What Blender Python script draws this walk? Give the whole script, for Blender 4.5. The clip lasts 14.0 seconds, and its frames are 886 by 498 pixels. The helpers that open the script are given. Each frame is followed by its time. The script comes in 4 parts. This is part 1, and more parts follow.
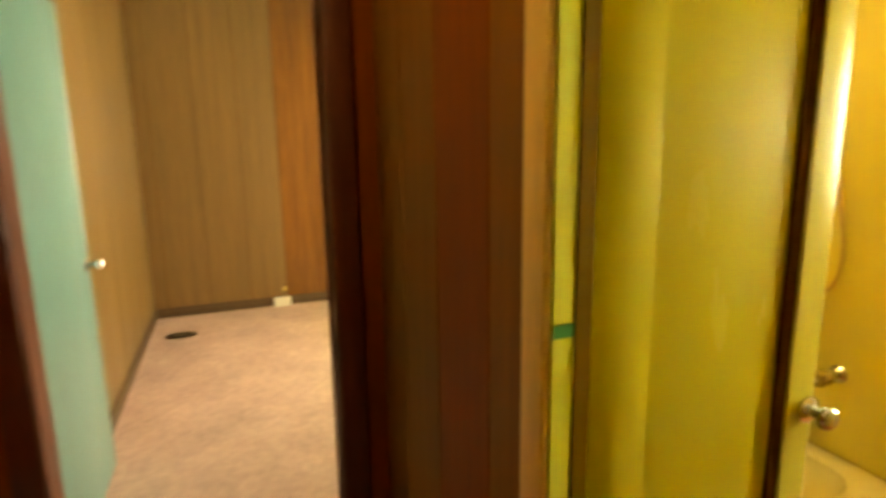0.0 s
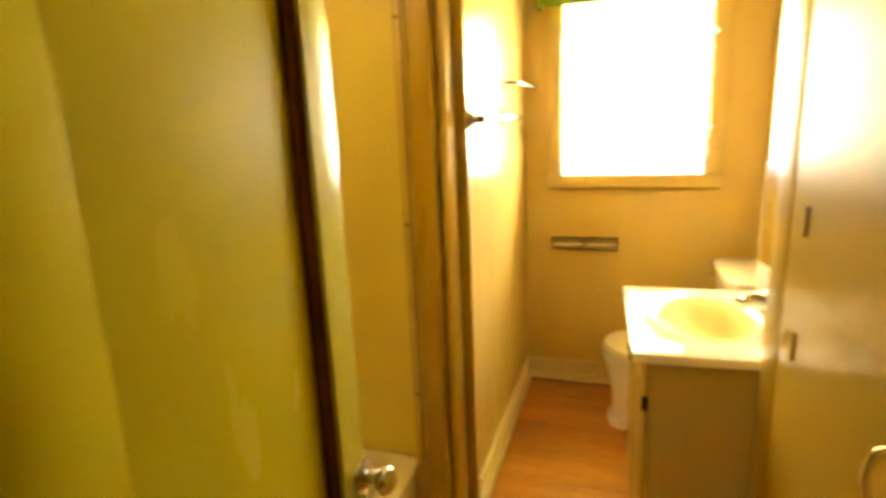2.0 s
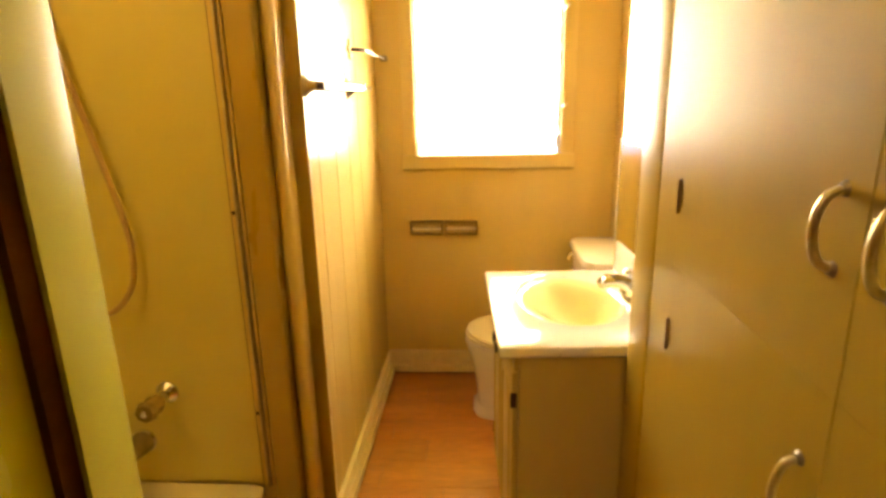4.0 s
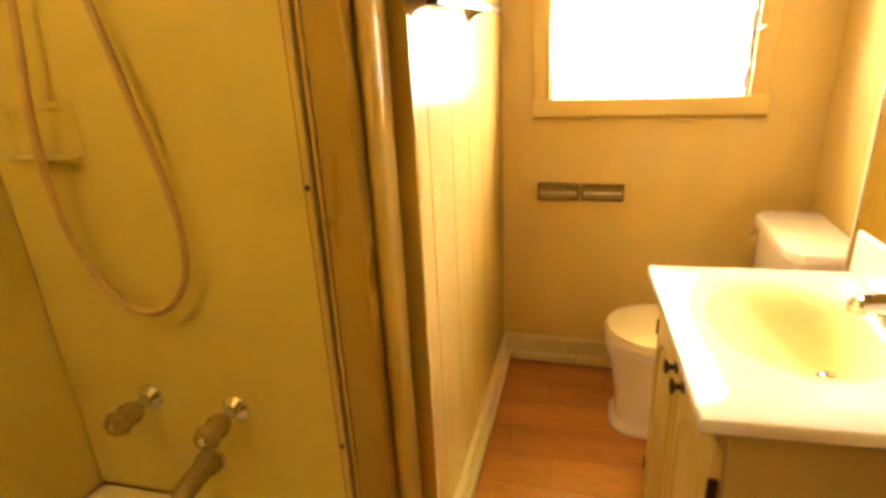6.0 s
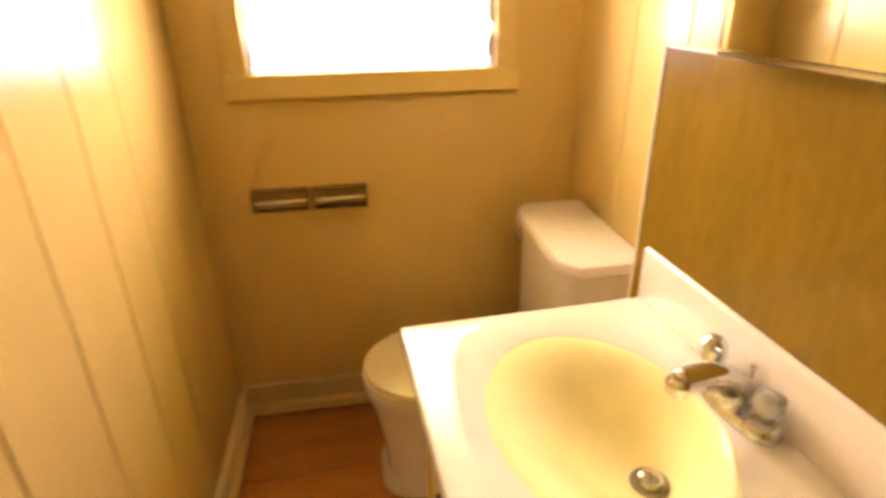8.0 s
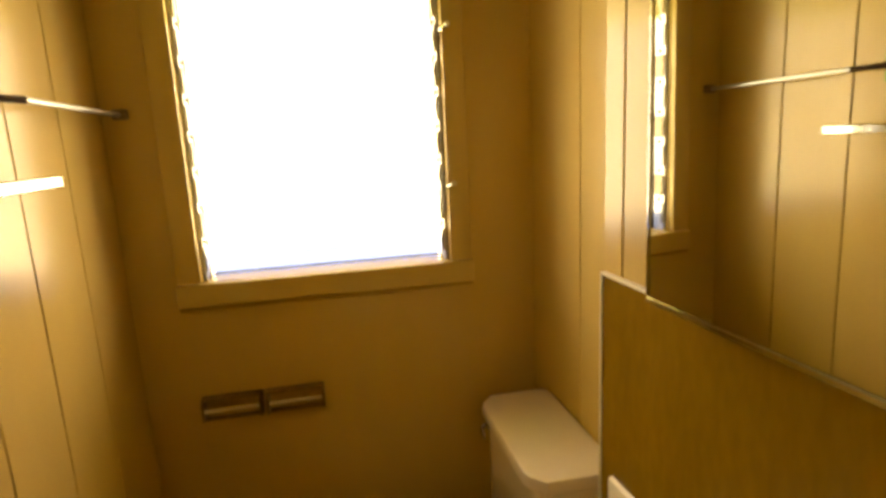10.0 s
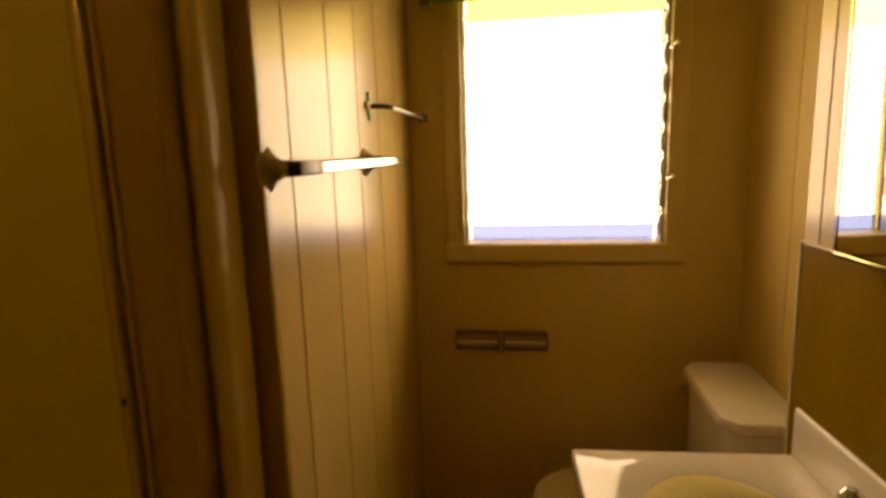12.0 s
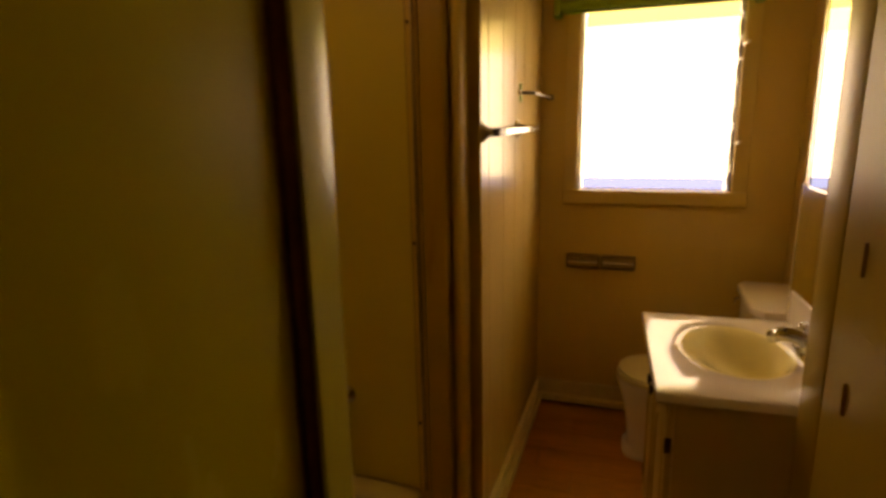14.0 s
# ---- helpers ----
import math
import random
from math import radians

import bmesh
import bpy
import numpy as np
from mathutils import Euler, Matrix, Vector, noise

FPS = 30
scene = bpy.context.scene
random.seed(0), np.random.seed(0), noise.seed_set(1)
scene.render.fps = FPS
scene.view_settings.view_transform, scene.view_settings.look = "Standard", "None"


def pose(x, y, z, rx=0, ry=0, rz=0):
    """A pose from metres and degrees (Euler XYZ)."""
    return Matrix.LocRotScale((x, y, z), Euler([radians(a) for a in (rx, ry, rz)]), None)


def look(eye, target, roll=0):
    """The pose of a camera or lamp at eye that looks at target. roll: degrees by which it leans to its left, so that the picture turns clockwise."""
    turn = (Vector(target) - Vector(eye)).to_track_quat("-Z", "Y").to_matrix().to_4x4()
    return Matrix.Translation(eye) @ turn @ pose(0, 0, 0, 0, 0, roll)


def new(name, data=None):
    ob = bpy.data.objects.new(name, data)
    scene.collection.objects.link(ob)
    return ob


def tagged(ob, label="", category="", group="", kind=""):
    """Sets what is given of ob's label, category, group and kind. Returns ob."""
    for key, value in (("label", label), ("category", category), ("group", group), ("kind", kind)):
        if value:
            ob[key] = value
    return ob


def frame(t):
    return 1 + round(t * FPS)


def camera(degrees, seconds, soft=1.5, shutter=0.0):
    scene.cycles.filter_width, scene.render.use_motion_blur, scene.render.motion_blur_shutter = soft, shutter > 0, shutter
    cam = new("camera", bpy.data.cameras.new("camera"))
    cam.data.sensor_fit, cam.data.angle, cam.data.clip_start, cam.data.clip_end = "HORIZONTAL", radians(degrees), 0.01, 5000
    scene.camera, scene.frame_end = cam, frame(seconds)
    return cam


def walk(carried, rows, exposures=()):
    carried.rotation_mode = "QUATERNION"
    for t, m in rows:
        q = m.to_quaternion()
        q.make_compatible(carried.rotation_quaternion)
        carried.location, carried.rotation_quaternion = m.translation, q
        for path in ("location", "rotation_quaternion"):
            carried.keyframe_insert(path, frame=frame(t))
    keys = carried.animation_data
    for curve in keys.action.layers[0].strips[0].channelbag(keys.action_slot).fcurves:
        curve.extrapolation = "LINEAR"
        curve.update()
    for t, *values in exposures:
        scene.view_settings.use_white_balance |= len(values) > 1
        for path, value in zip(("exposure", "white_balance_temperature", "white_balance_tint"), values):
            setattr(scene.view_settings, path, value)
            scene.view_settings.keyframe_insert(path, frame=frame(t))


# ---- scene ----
cam = camera(76.7, 14.0, soft=3.3, shutter=0.5)
PATH = [
    (0, (0.405, -0.081, 1.457), (-1.432, 0.62, 1.089), -0.9),
    (0.5, (0.249, 0.003, 1.431), (-1.399, 1.09, 1.11), -1.9),
    (1, (0.135, 0.13, 1.43), (-1.299, 1.474, 1.053), -1.5),
    (1.5, (0.070, 0.200, 1.465), (-0.968, 1.852, 1.034), -1.3),
    (2, (0.054, 0.278, 1.49), (-0.551, 2.126, 1.026), -2.5),
    (2.5, (0.033, 0.327, 1.454), (-0.159, 2.259, 0.974), -1.4),
    (2.7, (0.048, 0.354, 1.432), (-0.038, 2.294, 0.953), -0.9),
    (4.8, (0.022, 0.66, 1.442), (-0.233, 2.556, 0.861), -2.3),
    (5, (0.009, 0.712, 1.437), (-0.315, 2.594, 0.842), -2.4),
    (5.5, (-0.042, 0.848, 1.422), (-0.493, 2.687, 0.776), -2.7),
    (6, (-0.095, 1.008, 1.405), (-0.59, 2.811, 0.696), -2.8),
    (6.5, (-0.116, 1.181, 1.376), (-0.556, 2.987, 0.64), -2.9),
    (7, (-0.132, 1.338, 1.424), (-0.391, 3.134, 0.583), -2.3),
    (7.5, (-0.045, 1.458, 1.409), (-0.073, 3.27, 0.562), -1.1),
    (8, (0.007, 1.598, 1.377), (0.296, 3.384, 0.524), -0.8),
    (8.2, (0.016, 1.628, 1.366), (0.418, 3.399, 0.527), -0.3),
    (10.3, (0.108, 1.668, 1.530), (0.466, 3.604, 1.179), -3.4),
    (10.5, (0.111, 1.649, 1.531), (0.379, 3.602, 1.192), -3.6),
    (11, (0.049, 1.514, 1.542), (0.084, 3.486, 1.206), -2.8),
    (11.5, (-0.004, 1.385, 1.525), (-0.174, 3.349, 1.185), -2.0),
    (12, (-0.033, 1.254, 1.49), (-0.331, 3.203, 1.15), -1.8),
    (12.5, (-0.024, 1.051, 1.487), (-0.396, 2.98, 1.114), -1.6),
    (13, (-0.02, 0.845, 1.5), (-0.441, 2.758, 1.094), -1.8),
    (13.5, (0.0, 0.63, 1.494), (-0.498, 2.522, 1.079), -1.8),
    (14, (0.016, 0.396, 1.508), (-0.621, 2.239, 1.064), -1.3),
]
walk(cam, [(t, look(eye, target, roll)) for t, eye, target, roll in PATH],
     [(0.0, 2.1, 9500, -2), (1.2, 2.25, 9500, -2), (2.0, 1.6, 9200, 12), (2.7, 1.2, 9100, 22), (5.0, 1.62, 8250, 26), (6.5, 1.65, 7950, 31), (7.5, 1.25, 7700, 34), (8.2, 0.80, 7700, 37),
      (10.3, -0.9, 11900, 20), (11.5, -1.25, 12100, 31), (14.0, -1.2, 12100, 37)])

# ---- world, window light, exposure ----
world = bpy.data.worlds.new("sky")
scene.world = world
world.use_nodes = True
wn = world.node_tree
sky = wn.nodes.new("ShaderNodeTexSky")
sky.sky_type = "NISHITA"
sky.sun_disc = False
sky.sun_elevation, sky.sun_rotation = radians(50), radians(200)
wn.links.new(sky.outputs[0], wn.nodes["Background"].inputs[0])
wn.nodes["Background"].inputs[1].default_value = 0.10
sun_data = bpy.data.lights.new("sun", "SUN")
sun_data.energy, sun_data.angle, sun_data.color = 2.5, radians(0.5), (1.0, 0.95, 0.88)
sun = new("sun", sun_data)
sun.matrix_world = look((0, -6, 9), (0, 0, 0))


def window_lamp(name, eye, target, w, h, watts, color):
    d = bpy.data.lights.new(name, "AREA")
    d.shape, d.size, d.size_y, d.energy, d.color = "RECTANGLE", w, h, watts, color
    ob = new(name, d)
    ob.matrix_world = look(eye, target)
    return ob


# daylight standing in for the sky in the bedroom window
window_lamp("bedroom_window_light", (-3.0, 2.52, 1.5), (-3.0, -1.0, 0.9), 1.3, 1.0, 3.2, (1.0, 0.84, 0.74))



def fill_point(name, at, watts, color):
    d = bpy.data.lights.new(name, "POINT")
    d.energy, d.color, d.shadow_soft_size = watts, color, 0.07
    ob = new(name, d)
    ob.location = at
    return ob


# warm fill lamps added out of view to brighten the tub side and the hall
fill_point("bathroom_fill", (-0.95, 0.95, 2.24), 2.8, (1.0, 0.78, 0.40))
fill_point("hall_fill", (-0.66, -0.5, 2.24), 2.0, (1.0, 0.74, 0.40))

# ---- materials ----


def mat(name, color, rough=0.5, metal=0.0, vary=0.12, scale=6.0, stretch=(1, 1, 1), bump=0.05, bump_scale=80.0,
        rand=0.0, coat=0.0, dark=None, fleck=0.0, transmission=0.0, spec=0.5, rvary=0.07):
    m = bpy.data.materials.new(name)
    m.use_nodes = True
    t = m.node_tree
    b = t.nodes["Principled BSDF"]
    N, L = t.nodes.new, t.links.new
    b.inputs["Metallic"].default_value = metal
    b.inputs["Coat Weight"].default_value = coat
    b.inputs["Coat Roughness"].default_value = 0.12
    b.inputs["Transmission Weight"].default_value = transmission
    b.inputs["Specular IOR Level"].default_value = spec
    co = N("ShaderNodeTexCoord")
    mp = N("ShaderNodeMapping")
    mp.inputs["Scale"].default_value = stretch
    L(co.outputs["Object"], mp.inputs[0])
    n1 = N("ShaderNodeTexNoise")
    n1.inputs["Scale"].default_value, n1.inputs["Detail"].default_value, n1.inputs["Roughness"].default_value = scale, 6, 0.6
    L(mp.outputs[0], n1.inputs[0])
    n2 = N("ShaderNodeTexNoise")
    n2.inputs["Scale"].default_value, n2.inputs["Detail"].default_value = scale * 7, 4
    L(mp.outputs[0], n2.inputs[0])
    mixn = N("ShaderNodeMath")
    mixn.operation = "MULTIPLY_ADD"
    mixn.inputs[1].default_value = 0.6
    L(n1.outputs[0], mixn.inputs[0])
    half = N("ShaderNodeMath")
    half.operation = "MULTIPLY"
    half.inputs[1].default_value = 0.4
    L(n2.outputs[0], half.inputs[0])
    L(half.outputs[0], mixn.inputs[2])
    ramp = N("ShaderNodeValToRGB")
    lo = dark or tuple(c * (1 - 2 * vary) for c in color)
    hi = tuple(min(1, c * (1 + vary)) for c in color)
    ramp.color_ramp.elements[0].position, ramp.color_ramp.elements[1].position = 0.32, 0.66
    ramp.color_ramp.elements[0].color, ramp.color_ramp.elements[1].color = (*lo, 1), (*hi, 1)
    L(mixn.outputs[0], ramp.inputs[0])
    out = ramp.outputs[0]
    if rand:
        info = N("ShaderNodeObjectInfo")
        mr = N("ShaderNodeMapRange")
        mr.inputs[3].default_value, mr.inputs[4].default_value = 1 - rand, 1 + rand
        L(info.outputs["Random"], mr.inputs[0])
        hsv = N("ShaderNodeHueSaturation")
        L(mr.outputs[0], hsv.inputs["Value"])
        L(out, hsv.inputs["Color"])
        out = hsv.outputs[0]
    L(out, b.inputs["Base Color"])
    rr = N("ShaderNodeMapRange")
    rr.inputs[3].default_value, rr.inputs[4].default_value = max(0.02, rough * (1 - rvary)), min(1, rough * (1 + rvary))
    L(n2.outputs[0], rr.inputs[0])
    L(rr.outputs[0], b.inputs["Roughness"])
    if bump:
        n3 = N("ShaderNodeTexNoise")
        n3.inputs["Scale"].default_value, n3.inputs["Detail"].default_value = bump_scale, 3
        L(mp.outputs[0], n3.inputs[0])
        bp = N("ShaderNodeBump")
        bp.inputs["Strength"].default_value, bp.inputs["Distance"].default_value = bump, 0.004
        L(n3.outputs[0], bp.inputs["Height"])
        L(bp.outputs[0], b.inputs["Normal"])
    return m


M_wall = mat("beige_gloss_paint", (0.70, 0.51, 0.215), 0.20, vary=0.03, scale=2.0, stretch=(1, 1, 0.25), bump=0.02, bump_scale=30, rand=0.015)
# Somewhat darker beige for the west boards.
M_wallw = mat("west_beige_gloss_paint", (0.60, 0.42, 0.165), 0.21, vary=0.03, scale=2.0, stretch=(1, 1, 0.25), bump=0.02, bump_scale=30, rand=0.02)
M_back = mat("groove_paint", (0.40, 0.28, 0.12), 0.7)
M_trim = mat("cream_trim_paint", (0.70, 0.53, 0.23), 0.30, vary=0.02, scale=3, stretch=(1, 1, 0.2), bump=0.012, bump_scale=40)
M_base = mat("cream_baseboard_paint", (0.74, 0.60, 0.34), 0.35, vary=0.07, scale=5, bump=0.08)
M_door = mat("yellowed_gloss_door_paint", (0.48, 0.395, 0.040), 0.27, vary=0.03, scale=1.6, stretch=(1, 1, 0.3), bump=0.015, bump_scale=22, spec=0.15, rvary=0.04)
M_stile = mat("yellowed_gloss_stile_paint", (0.47, 0.40, 0.065), 0.24, vary=0.03, scale=1.6, stretch=(1, 1, 0.3), bump=0.01, bump_scale=22, spec=0.20, rvary=0.04)
M_band = mat("dark_brown_strip", (0.10, 0.036, 0.008), 0.8, spec=0.02)
# Same cream as the vanity, darkened: the tall cabinet's shade is in the colour.
M_tall = mat("shaded_cream_tall_cabinet", (0.38, 0.255, 0.047), 0.34, vary=0.03, scale=2.2, stretch=(1, 1, 0.3), bump=0.02, bump_scale=26, spec=0.07, rvary=0.06)
M_seat = mat("cream_seat_plastic", (0.82, 0.73, 0.57), 0.22, vary=0.02, scale=3, bump=0)
M_cab = mat("cream_cabinet_paint", (0.56, 0.42, 0.17), 0.38, vary=0.03, scale=2.2, stretch=(1, 1, 0.3), bump=0.02, bump_scale=26, spec=0.2)
M_tubwall = mat("yellowed_tub_surround", (0.66, 0.54, 0.16), 0.30, vary=0.015, scale=1.5, bump=0.04, bump_scale=15)
M_tub = mat("cream_enamel", (0.78, 0.70, 0.46), 0.12, vary=0.03, scale=3, bump=0)
M_porc = mat("white_porcelain", (0.82, 0.75, 0.85), 0.10, vary=0.02, scale=3, bump=0)
M_marble = mat("cultured_marble_white", (0.84, 0.765, 0.69), 0.10, vary=0.04, scale=4, stretch=(1, 0.4, 1), bump=0, coat=0.25)
M_basin = mat("cultured_marble_yellow", (0.92, 0.82, 0.44), 0.12, vary=0.03, scale=4, bump=0)
M_panel = mat("olive_laminate", (0.26, 0.150, 0.020), 0.20, vary=0.09, scale=5, stretch=(2, 2, 0.7), bump=0.03, bump_scale=60, spec=0.22)
M_chrome = mat("chrome", (0.64, 0.64, 0.66), 0.09, 1.0, vary=0.03, bump=0)
M_alu = mat("dull_aluminium", (0.55, 0.55, 0.54), 0.35, 1.0, vary=0.1, scale=30, bump=0.02)
M_dull = mat("tarnished_metal", (0.30, 0.25, 0.18), 0.40, 1.0, vary=0.2, scale=30, bump=0.02)
M_holder = mat("tarnished_brass", (0.36, 0.27, 0.13), 0.36, 0.9, vary=0.2, scale=30, bump=0.02)
M_brass = mat("old_brass", (0.55, 0.38, 0.13), 0.30, 1.0, vary=0.15, scale=30, bump=0.02)
# Brown of this casing paint includes the shade of faces turned from the window.
M_corner = mat("shaded_casing_paint", (0.43, 0.275, 0.060), 0.28, vary=0.03, scale=3, stretch=(1, 1, 0.2), bump=0.012, bump_scale=40)
M_mould = mat("cream_moulding_paint", (0.64, 0.45, 0.14), 0.33, vary=0.03, scale=3, stretch=(1, 1, 0.2), bump=0.012, bump_scale=40)
M_gilt = mat("dull_gilt_metal", (0.58, 0.47, 0.26), 0.32, 0.85, vary=0.12, scale=40, bump=0.01)
M_black = mat("dark_bronze", (0.060, 0.030, 0.015), 0.38, 0.5, vary=0.2, bump=0)
M_hose = mat("beige_hose_vinyl", (0.52, 0.34, 0.14), 0.35, vary=0.08, scale=20, bump=0)
M_floor = mat("red_brown_wood_vinyl", (0.58, 0.24, 0.078), 0.30, vary=0.14, scale=2.2, stretch=(1.0, 5, 5), bump=0.04, bump_scale=30, rand=0.07)
M_seam = mat("floor_seam", (0.22, 0.10, 0.03), 0.7)
M_dark = mat("dark_walnut_panelling", (0.22, 0.054, 0.009), 0.50, vary=0.10, spec=0.06, scale=3.0, stretch=(8, 8, 0.4), bump=0.04, bump_scale=25, rand=0.2)
M_hall = mat("brown_hall_board", (0.20, 0.078, 0.013), 0.50, vary=0.10, spec=0.08, scale=3.0, stretch=(8, 8, 0.4), bump=0.03, bump_scale=25, rand=0.12)
M_brown = mat("brown_wood_panelling", (0.175, 0.092, 0.030), 0.34, vary=0.14, scale=2.6, stretch=(7, 7, 0.35), bump=0.04, bump_scale=22, rand=0.08)
M_skirt = mat("dark_brown_skirting", (0.085, 0.042, 0.018), 0.5, vary=0.12, scale=4, bump=0.03)
M_orange = mat("orange_varnished_panelling", (0.19, 0.070, 0.016), 0.24, vary=0.25, scale=2.6, stretch=(7, 7, 0.35), bump=0.05, bump_scale=22)
M_dkred = mat("dark_red_brown_casing", (0.11, 0.020, 0.006), 0.45, vary=0.2, scale=4, stretch=(6, 6, 0.5), bump=0.05)
M_tan = mat("tan_casing_wood", (0.80, 0.52, 0.13), 0.40, vary=0.1, scale=4, stretch=(6, 6, 0.4), bump=0.05)
M_jamb = mat("yellow_green_jamb_paint", (0.82, 0.84, 0.12), 0.4, vary=0.05, scale=3, bump=0.06)
M_smoke = mat("smoky_olive_plastic", (0.32, 0.24, 0.09), 0.20, vary=0.1, scale=20, bump=0)
M_groove = mat("brown_channel_paint", (0.22, 0.115, 0.025), 0.4, vary=0.1, scale=8, bump=0.02)
M_tape = mat("green_painters_tape", (0.05, 0.30, 0.06), 0.6, vary=0.06, bump=0.05)
M_aqua = mat("pale_aqua_paint", (0.13, 0.26, 0.24), 0.30, vary=0.05, scale=2, bump=0.06)
M_carpet = mat("beige_carpet", (0.54, 0.35, 0.30), 0.95, vary=0.14, scale=3.0, bump=0.9, bump_scale=260)
M_acrylic = mat("clear_acrylic", (0.90, 0.88, 0.82), 0.08, vary=0.02, bump=0, transmission=0.85)
M_white = mat("white_plastic", (0.80, 0.76, 0.68), 0.4, vary=0.03, bump=0)
M_ceil = mat("ceiling_paint", (0.74, 0.66, 0.46), 0.7, vary=0.04, scale=2, bump=0.12, bump_scale=60)
M_green = mat("green_blind_headrail", (0.22, 0.36, 0.05), 0.4, vary=0.1, bump=0)
M_grass = mat("lawn", (0.10, 0.16, 0.04), 0.9, vary=0.3, scale=2.0)

M_glass = bpy.data.materials.new("louvre_glass")
M_glass.use_nodes = True
g = M_glass.node_tree
gb = g.nodes["Principled BSDF"]
gb.inputs["Transmission Weight"].default_value, gb.inputs["Roughness"].default_value, gb.inputs["IOR"].default_value = 1.0, 0.0, 1.05
gb.inputs["Base Color"].default_value = (0.95, 0.98, 0.97, 1)

M_mirror = bpy.data.materials.new("mirror_silver")
M_mirror.use_nodes = True
mb = M_mirror.node_tree.nodes["Principled BSDF"]
mb.inputs["Metallic"].default_value, mb.inputs["Roughness"].default_value = 1.0, 0.02
mb.inputs["Base Color"].default_value = (0.80, 0.82, 0.78, 1)

# hazy daylight outside: bright pale sky, pale blue low down, leafy yellow-green high up
M_out = bpy.data.materials.new("bright_outdoor_haze")
M_out.use_nodes = True
o = M_out.node_tree
o.nodes.remove(o.nodes["Principled BSDF"])
oe = o.nodes.new("ShaderNodeEmission")
oe.inputs[1].default_value = 13.5
oc = o.nodes.new("ShaderNodeTexCoord")
os_ = o.nodes.new("ShaderNodeSeparateXYZ")
on = o.nodes.new("ShaderNodeTexNoise")
on.inputs["Scale"].default_value = 0.35
om = o.nodes.new("ShaderNodeMath")
om.operation = "MULTIPLY_ADD"
om.inputs[1].default_value = 2.0
orp = o.nodes.new("ShaderNodeValToRGB")
omr = o.nodes.new("ShaderNodeMapRange")
omr.inputs[1].default_value, omr.inputs[2].default_value = -3.0, 9.0
o.links.new(oc.outputs["Object"], os_.inputs[0])
o.links.new(oc.outputs["Object"], on.inputs[0])
o.links.new(on.outputs[0], om.inputs[0])
o.links.new(os_.outputs[2], om.inputs[2])
o.links.new(om.outputs[0], omr.inputs[0])
o.links.new(omr.outputs[0], orp.inputs[0])
cr = orp.color_ramp
cr.elements[0].position, cr.elements[0].color = 0.0, (0.42, 0.50, 0.75, 1)
cr.elements[1].position, cr.elements[1].color = 0.16, (0.80, 0.92, 0.76, 1)
e = cr.elements.new(0.42)
e.color = (0.98, 1.0, 0.84, 1)
e = cr.elements.new(0.60)
e.color = (1.0, 0.98, 0.84, 1)
e = cr.elements.new(0.78)
e.color = (0.62, 0.62, 0.12, 1)
o.links.new(orp.outputs[0], oe.inputs[0])
o.links.new(oe.outputs[0], o.nodes["Material Output"].inputs[0])

# ---- mesh helpers ----


def mesh_from(bm, name, material, smooth=False):
    me = bpy.data.meshes.new(name)
    bmesh.ops.recalc_face_normals(bm, faces=bm.faces)
    bm.to_mesh(me)
    bm.free()
    me.materials.append(material)
    if smooth:
        for p in me.polygons:
            p.use_smooth = True
        me.set_sharp_from_angle(angle=radians(35))
    return me


def part(name, bm, material, parent=None, label="", smooth=True):
    ob = new(name, mesh_from(bm, name, material, smooth))
    ob.parent = parent
    if label:
        ob["label"] = label
    return ob


def thing(name, at, label, category, group="", kind=""):
    ob = new(name)
    ob.empty_display_size = 0.05
    return tagged(ob, label, category, group, kind)


def box(x0, x1, y0, y1, z0, z1, bevel=0.0, seg=2, bm=None):
    bm = bm or bmesh.new()
    m = Matrix.LocRotScale(((x0 + x1) / 2, (y0 + y1) / 2, (z0 + z1) / 2), None, (abs(x1 - x0), abs(y1 - y0), abs(z1 - z0)))
    r = bmesh.ops.create_cube(bm, size=1, matrix=m)
    if bevel:
        es = list({e for v in r["verts"] for e in v.link_edges})
        bmesh.ops.bevel(bm, geom=es, offset=bevel, segments=seg, profile=0.5, affect="EDGES")
    return bm


def lathe(profile, n=24, m=Matrix(), bm=None):
    """Rings of (radius, height) about local z, laid by m."""
    bm = bm or bmesh.new()
    rings = []
    for r, h in profile:
        if r < 1e-5:
            rings.append([bm.verts.new(m @ Vector((0, 0, h)))])
        else:
            rings.append([bm.verts.new(m @ Vector((r * math.cos(2 * math.pi * k / n), r * math.sin(2 * math.pi * k / n), h))) for k in range(n)])
    for a, b in zip(rings, rings[1:]):
        for k in range(n):
            q = [a[k % len(a)], a[(k + 1) % len(a)], b[(k + 1) % len(b)], b[k % len(b)]]
            q = list(dict.fromkeys(q))
            if len(q) > 2:
                bm.faces.new(q)
    return bm


def aim(p, d):
    """A frame at p whose z axis points along d."""
    return Matrix.Translation(p) @ Vector(d).normalized().to_track_quat("Z", "Y").to_matrix().to_4x4()


